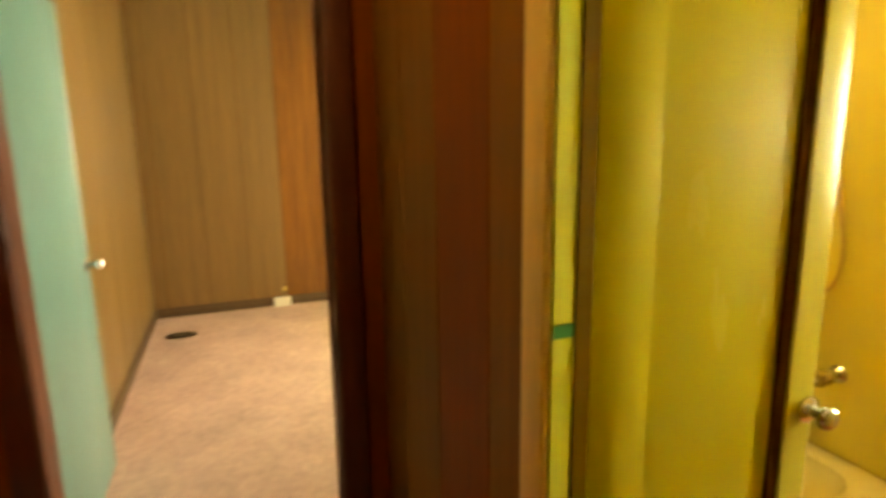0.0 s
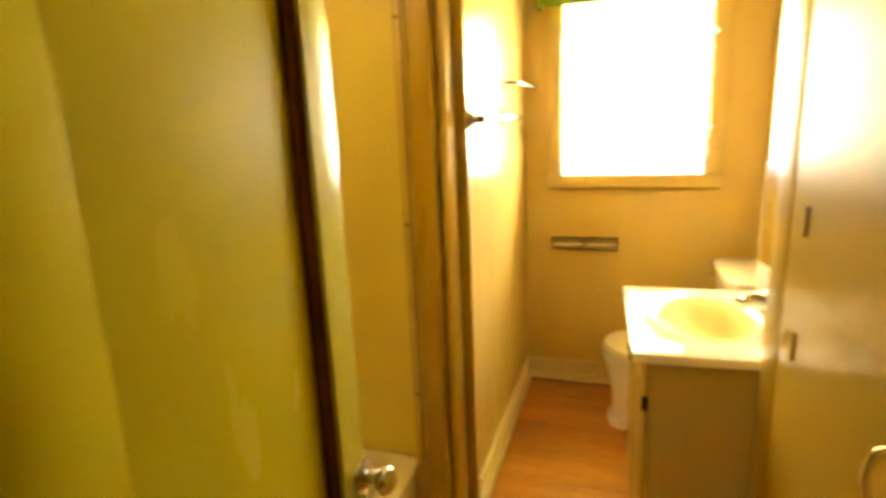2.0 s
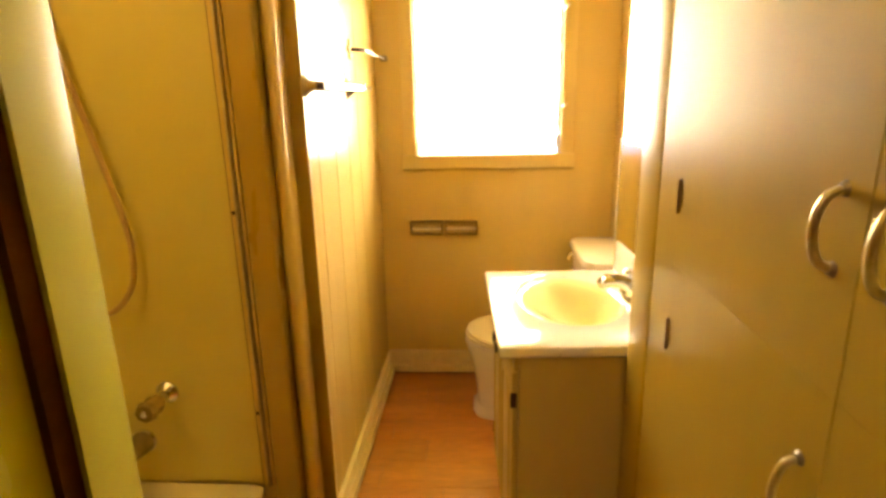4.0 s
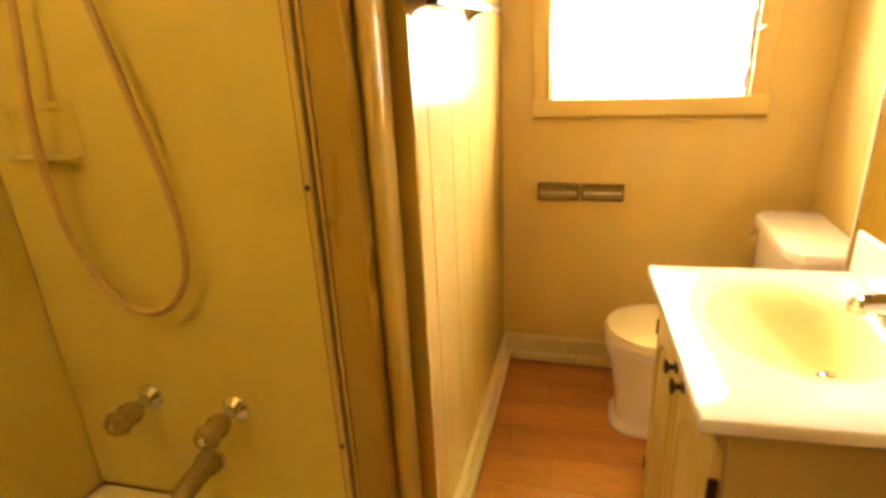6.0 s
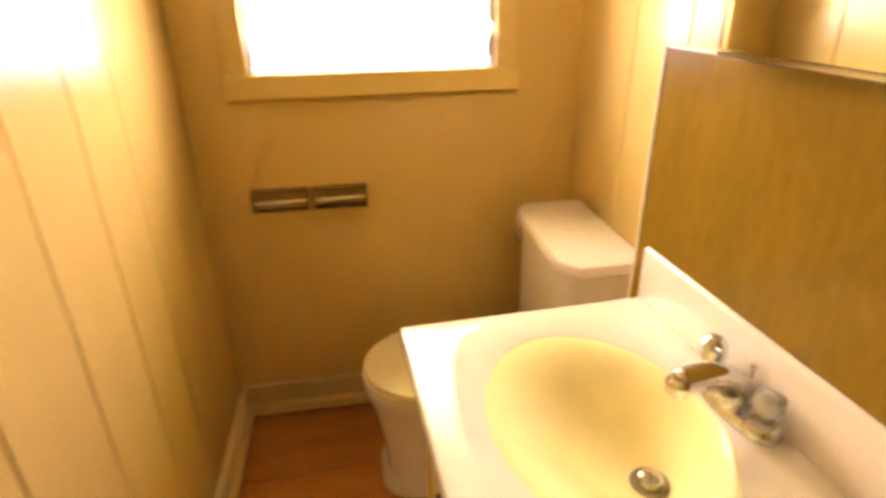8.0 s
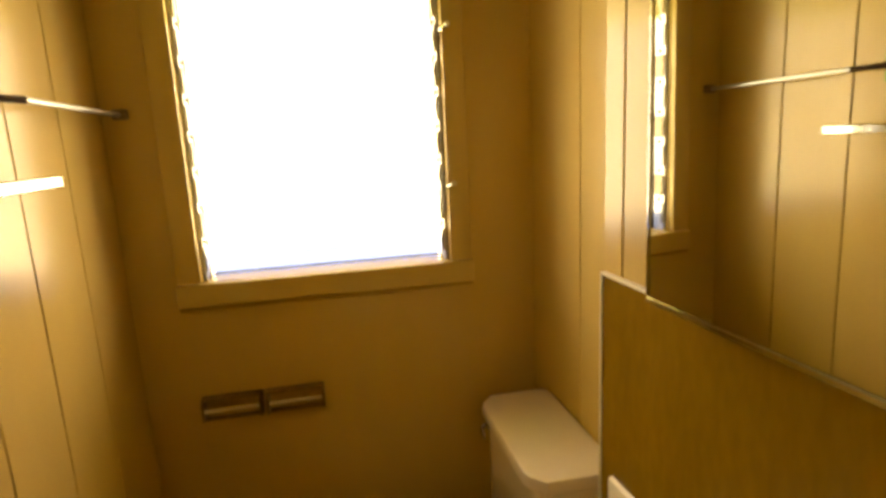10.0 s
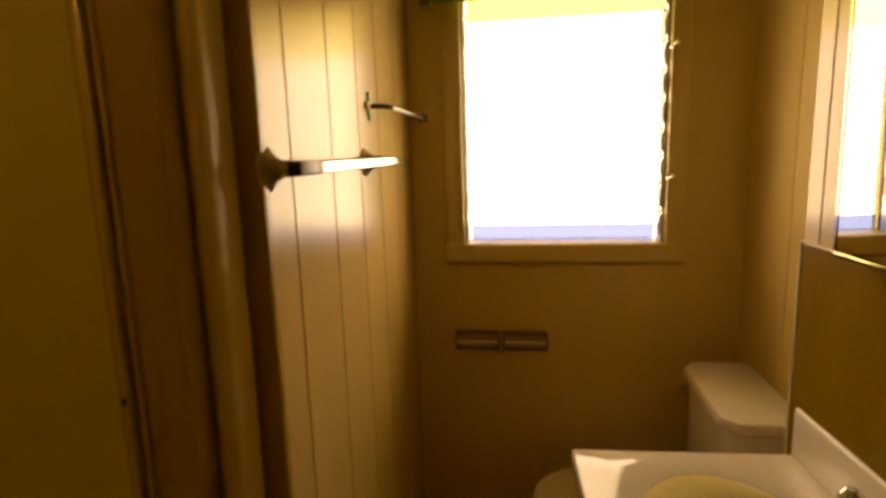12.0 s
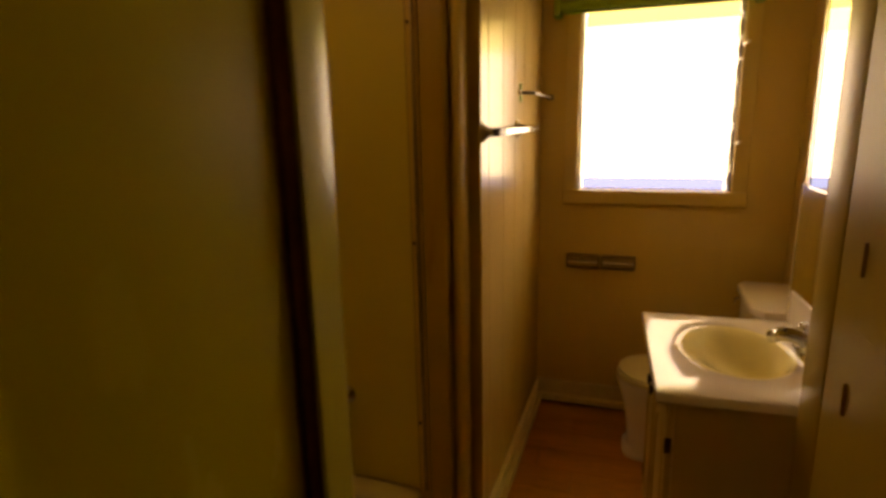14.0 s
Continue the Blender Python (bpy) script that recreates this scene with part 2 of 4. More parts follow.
def tube(pts, r, n=10, bm=None, caps=True):
    """A round tube through points, r a number or one for each point."""
    bm = bm or bmesh.new()
    pts = [Vector(p) for p in pts]
    rs = r if isinstance(r, (list, tuple)) else [r] * len(pts)
    rings, side = [], None
    for i, p in enumerate(pts):
        d = (pts[min(i + 1, len(pts) - 1)] - pts[max(i - 1, 0)]).normalized()
        if side is None:
            side = d.orthogonal().normalized()
        side = (side - d * side.dot(d)).normalized()
        up = d.cross(side)
        rings.append([bm.verts.new(p + rs[i] * (math.cos(2 * math.pi * k / n) * side + math.sin(2 * math.pi * k / n) * up)) for k in range(n)])
    for a, b in zip(rings, rings[1:]):
        for k in range(n):
            bm.faces.new((a[k], a[(k + 1) % n], b[(k + 1) % n], b[k]))
    if caps:
        bm.faces.new(rings[0][::-1])
        bm.faces.new(rings[-1])
    return bm


def loft(rings, bm=None, cap0=True, cap1=True):
    bm = bm or bmesh.new()
    vr = [[bm.verts.new(p) for p in ring] for ring in rings]
    n = len(vr[0])
    for a, b in zip(vr, vr[1:]):
        for k in range(n):
            bm.faces.new((a[k], a[(k + 1) % n], b[(k + 1) % n], b[k]))
    if cap0:
        bm.faces.new(vr[0][::-1])
    if cap1:
        bm.faces.new(vr[-1])
    return bm


def oval(cx, cy, z, rx, ry, n=40, power=2.0):
    out = []
    for k in range(n):
        c, s = math.cos(2 * math.pi * k / n), math.sin(2 * math.pi * k / n)
        out.append((cx + rx * math.copysign(abs(c) ** (2 / power), c), cy + ry * math.copysign(abs(s) ** (2 / power), s), z))
    return out


def smooth_path(pts, n=8):
    """A Catmull-Rom curve through the points."""
    P = [Vector(p) for p in pts]
    P = [2 * P[0] - P[1]] + P + [2 * P[-1] - P[-2]]
    out = []
    for a, b, c, d in zip(P, P[1:], P[2:], P[3:]):
        for k in range(n):
            t = k / n
            out.append(0.5 * (2 * b + (c - a) * t + (2 * a - 5 * b + 4 * c - d) * t * t + (3 * b - 3 * c + d - a) * t ** 3))
    return out + [P[-2]]


def structure(name, bm, material, label, category, smooth=False):
    return tagged(part(name, bm, material, None, smooth=smooth), label, category, kind="structure")


def planks_x(parent, x, face, ys, z0, z1, material, gap=0.0026, depth=0.010):
    """Upright boards on a wall that faces +x or -x (face = +1 or -1) at x."""
    for a, b in zip(ys, ys[1:]):
        part("plank", box(x - depth * face, x, a + gap / 2, b - gap / 2, z0, z1, 0.0022, 1), material, parent, smooth=False)


def planks_y(parent, y, face, xs, z0, z1, material, gap=0.004, depth=0.010):
    for a, b in zip(xs, xs[1:]):
        part("plank", box(a + gap / 2, b - gap / 2, y - depth * face, y, z0, z1, 0.0022, 1), material, parent, smooth=False)


H = 2.40
# the vanity wall and all on it stand a little askew to the window wall
ASKEW = Matrix.Translation((0.548, 2.460, 0)) @ Matrix.Rotation(radians(2.7), 4, "Z") @ Matrix.Translation((-0.535, -2.450, 0))
XL, XR, XV, YW = -0.44, 0.69, 0.535, 3.25

# ---- bathroom shell ----


HB = 2.85


def solid(boxes, bevel=0.0):
    bm = bmesh.new()
    for b in boxes:
        box(*b, bevel, 1, bm)
    return bm


bath_floor = structure("floor_bathroom", box(-1.45, 0.82, 0.45, 3.37, -0.06, -0.006), M_seam, "red-brown wood-look plank floor of the bathroom", "floor")
structure("ceiling_bedroom", box(-5.05, -1.6, -0.90, 2.6, HB, HB + 0.1), M_ceil, "cream bedroom ceiling", "ceiling")
structure("ceiling", box(-1.6, 1.5, -1.4, 3.37, H, H + 0.1), M_ceil, "cream painted ceiling over the whole place", "ceiling")

WX0, WX1, WZ0, WZ1 = -0.256, 0.432, 1.163, 2.02   # window opening
structure("wall_north", solid([(-1.45, WX0, YW, YW + 0.12, 0, H), (WX1, 0.82, YW, YW + 0.12, 0, H),
                               (WX0, WX1, YW, YW + 0.12, 0, WZ0), (WX0, WX1, YW, YW + 0.12, WZ1, H)]),
          M_wall, "beige painted wall with a louvred window", "wall")
wall_west = structure("wall_west", box(-0.505, XL - 0.011, 2.093, YW, 0, H), M_back, "glossy beige vertical board wall with towel rails", "wall")
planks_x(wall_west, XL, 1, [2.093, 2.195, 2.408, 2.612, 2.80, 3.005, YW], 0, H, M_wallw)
wall_recess = structure("wall_east", box(XR + 0.011, 0.82, 2.50, YW, 0, H), M_back, "beige board wall behind the toilet tank", "wall")
planks_x(wall_recess, XR, -1, [2.505, 2.71, 2.92, YW], 0, H, M_wall)
wall_vanity = structure("wall_vanity", box(XV + 0.011, 0.79, 1.80, 2.51, 0, H), M_back, "beige board wall behind the vanity", "wall")
planks_x(wall_vanity, XV, -1, [1.80, 1.96, 2.13, 2.30, 2.455, 2.512], 0, H, M_wall)
wall_vanity.matrix_world = ASKEW
structure("wall_tub_end", box(-1.45, -0.53, 1.962, 2.06, 0, H), M_trim, "wall with the tub plumbing", "wall")
structure("wall_tub_side", box(-1.45, -1.372, 0.45, 1.962, 0, H), M_trim, "wall along the bathtub", "wall")
structure("tub_surround_end", box(-1.362, -0.6175, 1.945, 1.961, 0.30, 2.1, 0.002, 1), M_tubwall, "smooth yellowed wall panel over the bathtub taps", "wall panel")
structure("tub_surround_side", box(-1.371, -1.363, 0.52, 1.944, 0.30, 2.1), M_tubwall, "smooth yellowed wall panel along the bathtub", "wall panel")
structure("tub_surround_foot", box(-1.362, -0.62, 0.504, 0.520, 0.30, 2.1), M_tubwall, "smooth yellowed wall panel at the foot of the bathtub", "wall panel")
# stepped corner casing between tub and corridor
structure("trim_tub_corner", box(-0.580, -0.5085, 1.942, 2.06, 0, H, 0.004, 3), M_corner, "flat beige casing board beside the bathtub, shaded in its colour", "trim")
structure("trim_tub_moulding", box(-0.508, -0.470, 1.985, 2.0705, 0, H, 0.016, 6), M_mould, "rounded cream moulding at the corridor corner", "trim", True)
structure("trim_tub_corner_step", box(-0.505, -0.434, 2.071, 2.0925, 0, H, 0.003, 3), M_corner, "narrow beige casing board at the end of the board wall, shaded in its colour", "trim")
chan = thing("edge_channel", 0, "dull metal edging channel beside the tub panel", "edging", kind="structure")
part("edge", box(-0.617, -0.6135, 1.938, 1.961, 0.30, 2.1), M_groove, chan, "dark brown edge of the channel")
part("flange", box(-0.6133, -0.600, 1.934, 1.961, 0.30, 2.1, 0.002, 1), M_mould, chan)
part("rail", box(-0.5998, -0.5925, 1.927, 1.961, 0.30, 2.1, 0.003, 2), M_gilt, chan, "dull gilt metal bead")
part("groove", box(-0.5923, -0.5885, 1.940, 1.961, 0.30, 2.1), M_groove, chan, "dark brown groove")
part("web", box(-0.5883, -0.581, 1.936, 1.961, 0.30, 2.1, 0.002, 1), M_mould, chan)
for z in (0.55, 1.15, 1.78):
    part("screw", lathe([(0, 0.003), (0.005, 0.002), (0.006, 0)], 10, aim((-0.6065, 1.934, z), (0, -1, 0))), M_black, chan)

# baseboards with a shoe moulding
structure("baseboard_north", solid([(XL, XR, YW - 0.011, YW, 0.020, 0.122), (XL, XR, YW - 0.019, YW, 0.119, 0.131), (XL, XR, YW - 0.034, YW, 0.014, 0.050)], 0.003), M_base,
          "cream baseboard with a raised lip under the window", "baseboard")
structure("baseboard_west", solid([(XL, XL + 0.011, 2.093, YW - 0.035, 0.020, 0.122), (XL, XL + 0.019, 2.093, YW - 0.035, 0.119, 0.131), (XL, XL + 0.032, 2.093, YW - 0.035, 0.014, 0.050)], 0.003), M_base,
          "cream baseboard with a raised lip along the board wall", "baseboard")

# ---- doorway between hall and bathroom ----
DH = 2.03
structure("wall_hall", solid([(-1.60, -0.412, 0.424, 0.50, 0, H), (0.318, 1.45, 0.424, 0.50, 0, H), (-0.412, 0.318, 0.424, 0.50, DH + 0.03, H)]),
          M_trim, "wall between the hall and the bathroom", "wall")
wall_dark = structure("wall_hall_panelling", box(-1.60, -0.4535, 0.4175, 0.4235, 0, H), M_band, "dark brown wood panelling beside the bathroom door", "wall")
planks_y(wall_dark, 0.411, -1, [-1.50, -1.22, -0.93], 0, H, M_hall, 0.004, 0.006)
planks_y(wall_dark, 0.411, -1, [-0.93, -0.62], 0, H, M_dark, 0.004, 0.006)
planks_y(wall_dark, 0.411, -1, [-0.62, -0.466], 0, H, M_hall, 0.004, 0.006)
planks_y(wall_dark, 0.410, -1, [-0.466, -0.4535], 0, H, M_dkred, 0.002, 0.006)
structure("wall_hall_panelling_east", box(0.396, 1.45, 0.411, 0.4235, 0, H), M_dark, "dark brown wood panelling in the hall", "wall")
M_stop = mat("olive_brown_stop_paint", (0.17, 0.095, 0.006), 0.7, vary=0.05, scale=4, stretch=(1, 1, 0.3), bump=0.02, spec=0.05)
jamb = thing("door_frame", 0, "yellow-green painted bathroom door frame with tan casing", "door frame", kind="structure")
part("jamb", box(-0.412, -0.374, 0.4115, 0.4555, 0, DH, 0.002, 1), M_jamb, jamb)
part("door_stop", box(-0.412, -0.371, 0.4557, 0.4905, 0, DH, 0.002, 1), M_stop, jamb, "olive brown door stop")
part("jamb", box(0.295, 0.318, 0.4115, 0.50, 0, DH, 0.002, 1), M_jamb, jamb)
part("head", box(-0.412, 0.318, 0.4115, 0.50, DH, DH + 0.03, 0.002, 1), M_jamb, jamb)
part("casing", box(-0.452, -0.378, 0.394, 0.4110, 0, DH + 0.09, 0.004, 2), M_tan, jamb, "tan wooden casing")
part("casing", box(0.300, 0.395, 0.394, 0.4110, 0, DH + 0.09, 0.004, 2), M_tan, jamb, "tan wooden casing")
part("casing", box(-0.378, 0.300, 0.394, 0.4110, DH + 0.005, DH + 0.09, 0.004, 2), M_tan, jamb, "tan wooden casing")
tape = part("painters_tape", box(-0.3738, -0.3728, 0.4125, 0.4550, 1.128, 1.153), M_tape)
tape.matrix_world = Matrix.Translation((0, 0, 0))
tagged(tape, "short strip of green painters tape stuck on the door jamb", "tape")

door = thing("door_1", 0, "open glossy yellowed bathroom door with a dark strip", "door", kind="structure")


def bowed_board(y0, y1, bend, front=-0.3856, back=-0.420, n=10):
    """An upright door board whose face bows away towards its far edge, a shape added to catch a broad window highlight.
    """
    face = [(front - bend * (y1 - y0) * (k / n) ** 2 / 2, y0 + (y1 - y0) * k / n) for k in range(n + 1)]
    outline = face + [(back, y1), (back, y0)]
    return loft([[(x, y, z) for x, y in outline] for z in (0.012, DH - 0.005)])


part("leaf", bowed_board(0.629, 0.9668, 0.115), M_door, door)
part("hinge_stile", box(-0.420, -0.385, 0.4985, 0.6288, 0.012, DH - 0.005, 0.0012, 2), M_door, door)
part("edge_stile", bowed_board(0.993, 1.076, 0.20, -0.3875), M_stile, door)
part("dark_strip", box(-0.419, -0.394, 0.967, 0.993, 0.012, DH - 0.005), M_band, door, "dark brown vertical strip")
kn = part("knob", lathe([(0, 0.062), (0.012, 0.061), (0.021, 0.056), (0.026, 0.047), (0.026, 0.042), (0.020, 0.034), (0.012, 0.028), (0.010, 0.018), (0.011, 0.008)],
                        28, aim((-0.385, 1.050, 0.882), (1, 0, 0))), M_chrome, door, "worn chrome ball knob")
part("rose", lathe([(0.012, 0.012), (0.022, 0.009), (0.030, 0.004), (0.031, 0.0)], 28, aim((-0.385, 1.050, 0.882), (1, 0, 0))), M_chrome, kn)
for z in (0.25, 1.75):
    part("hinge", tube([(-0.381, 0.4985, z - 0.045), (-0.381, 0.4985, z + 0.045)], 0.005, 10), M_brass, door, "brass hinge")
door.matrix_world = Matrix.Translation((-0.386, 0.4985, 0)) @ Matrix.Rotation(radians(-2.1), 4, "Z") @ Matrix.Translation((0.386, -0.4985, 0))

# ---- window ----
win = thing("window_1", 0, "bright aluminium louvred window in a beige wooden casing", "window", kind="structure")
casing = part("casing", box(-0.316, WX0, 3.228, 3.2495, 1.163, WZ1 + 0.06, 0.004, 2), M_trim, win)
part("casing", box(WX1, 0.494, 3.228, 3.2495, 1.163, WZ1 + 0.06, 0.004, 2), M_trim, win)
part("casing", box(WX0, WX1, 3.229, 3.2495, WZ1, WZ1 + 0.06, 0.004, 2), M_trim, win)
sill = part("sill", box(-0.322, 0.500, 3.222, 3.2495, 1.098, 1.1625, 0.006, 3), M_trim, win)
# The brown stands for shade on the sill's downward edge.
part("shade_bead", box(-0.319, 0.497, 3.230, 3.2495, 1.087, 1.0975, 0.002, 1), M_corner, sill, "thin bead under the sill, brown for the shade there")
for side, x in ((1, WX0), (-1, WX1)):
    ch = part("side_channel", box(x, x + side * 0.009, 3.262, 3.330, WZ0, WZ1, 0.002, 1), M_alu, win, "aluminium channel")
    part("seal", box(x + side * 0.0092, x + side * 0.012, 3.318, 3.329, WZ0, WZ1), M_black, ch, "dark edge seal")
    for k in range(9):
        z = WZ0 + 0.06 + k * 0.0945
        part("clip", box(x + side * 0.0092, x + side * (0.0115 if side > 0 else 0.016), 3.268, 3.314, z - 0.036, z + 0.030, 0.003, 2), M_dull if k % 2 else M_alu, ch)
        part("rivet", lathe([(0, 0.004), (0.005, 0.003), (0.007, 0)], 8, aim((x + side * 0.0092, 3.290, z + 0.044), (side, 0, 0))), M_black, ch)
        if side < 0:
            part("clip_tongue", tube([(x + side * 0.012, 3.266, z - 0.03), (x + side * 0.018, 3.258, z), (x + side * 0.012, 3.264, z + 0.03)], 0.004, 8), M_alu, ch)
# Glass tints hold the daylight's fade: yellow at the top, blue along the bottom.
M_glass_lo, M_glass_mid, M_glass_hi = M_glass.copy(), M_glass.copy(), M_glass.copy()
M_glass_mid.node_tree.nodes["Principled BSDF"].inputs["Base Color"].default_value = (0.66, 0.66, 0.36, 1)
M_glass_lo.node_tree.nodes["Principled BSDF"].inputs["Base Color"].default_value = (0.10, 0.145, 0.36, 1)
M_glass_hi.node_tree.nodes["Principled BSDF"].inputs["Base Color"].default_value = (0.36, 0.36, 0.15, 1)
for k in range(9):
    z = WZ0 + 0.06 + k * 0.0945
    bm = box(WX0 + 0.018, WX1 - 0.018, -0.0025, 0.0025, -0.052, 0.052, 0.001, 1)
    bmesh.ops.transform(bm, matrix=Matrix.Translation((0, 3.292, z)) @ Matrix.Rotation(radians(-16), 4, "X"), verts=bm.verts)
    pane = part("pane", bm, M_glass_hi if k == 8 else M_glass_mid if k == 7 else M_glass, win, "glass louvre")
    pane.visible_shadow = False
low = part("pane", box(WX0 + 0.016, WX1 - 0.016, 3.332, 3.336, WZ0, WZ0 + 0.055), M_glass_lo, win, "glass strip tinted blue like the low daylight")
low.visible_shadow = False
for z in (1.375, 1.80):
    lv = part("lever", tube([(WX1 - 0.004, 3.262, z), (WX1 + 0.002, 3.236, z + 0.004), (WX1 + 0.012, 3.214, z + 0.012)], [0.005, 0.0045, 0.004], 10), M_chrome, win, "chrome louvre lever")
    part("lever_knob", lathe([(0, 0.010), (0.006, 0.008), (0.0085, 0.002), (0.006, -0.004), (0, -0.006)], 12, Matrix.Translation((WX1 + 0.014, 3.211, z + 0.012))), M_white, lv, "pale lever knob")
    part("pivot", box(WX1 - 0.016, WX1 - 0.001, 3.250, 3.2615, z - 0.026, z + 0.022, 0.003, 1), M_alu, lv)

rail = thing("blind_headrail", 0, "green rolled blind headrail above the window", "blind")
part("roll", tube([(-0.345, 3.190, 2.012), (0.458, 3.190, 2.012)], 0.026, 18), M_green, rail)
for x in (-0.362, 0.475):
    part("bracket", box(x - 0.016, x + 0.016, 3.165, 3.2495, 1.966, 2.045, 0.003, 1), M_green, rail, "dark green bracket")
part("hem", tube([(-0.335, 3.190, 1.981), (0.448, 3.190, 1.981)], 0.006, 8), M_green, rail)

# outdoors
structure("backdrop", box(-5, 5, 6.0, 6.05, -2.5, 7), M_out, "bright hazy daylight beyond the window", "backdrop")
structure("ground", box(-60, 60, -60, 60, -0.6, -0.5), M_grass, "grass around the house", "ground")

# ---- bathroom things ----


def bow_pull(parent, y, z0, z1, x):
    """A curved cabinet pull on a face that looks towards -x."""
    pts = smooth_path([(x, y, z0), (x - 0.018, y, z0 + 0.010), (x - 0.026, y, (z0 + z1) / 2), (x - 0.018, y, z1 - 0.010), (x, y, z1)], 6)
    h = part("handle", tube(pts, 0.0050, 10), M_gilt, parent, "pale gilt curved metal pull")
    for z in (z0, z1):
        part("foot", lathe([(0, 0.006), (0.006, 0.005), (0.009, 0)], 12, aim((x, y, z), (-1, 0, 0))), M_dull, h)


def tall_cabinet():
    c = thing("tall_cabinet", 0, "cream painted built-in cabinet with four flat doors", "cabinet")
    part("body", box(0.425, 0.610, 0.503, 1.797, 0.0, H - 0.002, 0.002, 1), M_tall, c)
    part("stile", box(0.408, 0.4245, 1.539, 1.658, 0.0, H - 0.002, 0.002, 1), M_tall, c)
    part("stile", box(0.406, 0.4245, 1.6595, 1.797, 0.0, H - 0.002, 0.005, 2), M_tall, c)
    for z0, z1, zh0, zh1, zhin in ((1.127, 2.30, 1.258, 1.342, 1.255), (0.10, 1.1266, 0.945, 1.033, 0.988)):
        for y0, y1, yh, yhin in ((1.046, 1.535, 1.085, 1.537), (0.520, 1.0435, 0.998, 0.516)):
            d = part("door", box(0.406, 0.4245, y0, y1, z0, z1), M_tall, c)
            bow_pull(d, yh, zh0, zh1, 0.406)
            for zz in (zhin, z0 + z1 - zhin):
                hg = part("hinge", box(0.4035, 0.4115, yhin - 0.010, yhin + 0.004, zz - 0.024, zz + 0.024, 0.002, 1), M_groove, d, "small brown painted hinge")
                part("pin", tube([(0.404, yhin - 0.004, zz - 0.031), (0.404, yhin - 0.004, zz + 0.031)], 0.004, 8), M_groove, hg)


def vanity():
    v = thing("vanity_cabinet", 0, "cream painted vanity cabinet with two arched panel doors", "cabinet")
    for y0, y1 in ((1.845, 1.861), (2.432, 2.448)):
        part("side", box(0.105, 0.534, y0, y1, 0.09, 0.7915, 0.002, 1), M_cab, v)
    part("back", box(0.522, 0.534, 1.862, 2.431, 0.09, 0.70), M_cab, v)
    part("bottom", box(0.106, 0.521, 1.862, 2.431, 0.09, 0.106), M_cab, v)
    part("front_frame", solid([(0.105, 0.121, 1.862, 2.431, 0.735, 0.7915), (0.105, 0.121, 1.862, 2.431, 0.107, 0.125), (0.105, 0.121, 2.128, 2.166, 0.126, 0.7345)]), M_cab, v)
    part("plinth", box(0.150, 0.534, 1.850, 2.443, 0.0, 0.0895), M_cab, v)
    for y0, y1, yk in ((1.858, 2.140, 2.108), (2.152, 2.436, 2.184)):
        d = part("door", box(0.087, 0.1045, y0, y1, 0.115, 0.735, 0.004, 2), M_cab, v)
        # raised arched panel outline
        pts, w = [], (y1 - y0) / 2 - 0.045
        yc = (y0 + y1) / 2
        pts += [(0.087, yc - w, 0.165), (0.087, yc - w, 0.58)]
        pts += [(0.087, yc - w * math.cos(a * math.pi / 10), 0.58 + 0.085 * math.sin(a * math.pi / 10)) for a in range(1, 10)]
        pts += [(0.087, yc + w, 0.58), (0.087, yc + w, 0.165), (0.087, yc - w, 0.165)]
        part("panel_moulding", tube(pts, 0.005, 8), M_cab, d)
        k = part("knob", lathe([(0, 0.028), (0.012, 0.027), (0.0175, 0.024), (0.0175, 0.021), (0.009, 0.017), (0.006, 0.012), (0.006, 0.0)], 16, aim((0.087, yk, 0.690), (-1, 0, 0))), M_black, d, "dark bronze knob")
        part("backplate", lathe([(0.006, 0.004), (0.014, 0.003), (0.016, 0.0)], 16, aim((0.087, yk, 0.690), (-1, 0, 0))), M_black, k)
        yh = y0 - 0.002 if y0 < 2 else y1 + 0.002
        for z in (0.20, 0.655):
            part("hinge", box(0.083, 0.100, yh - 0.004, yh + 0.004, z - 0.022, z + 0.022, 0.002, 1), M_black, d, "dark hinge")
    part("apron", box(0.092, 0.1045, 1.847, 2.446, 0.745, 0.7915, 0.002, 1), M_cab, v)
    v.matrix_world = ASKEW


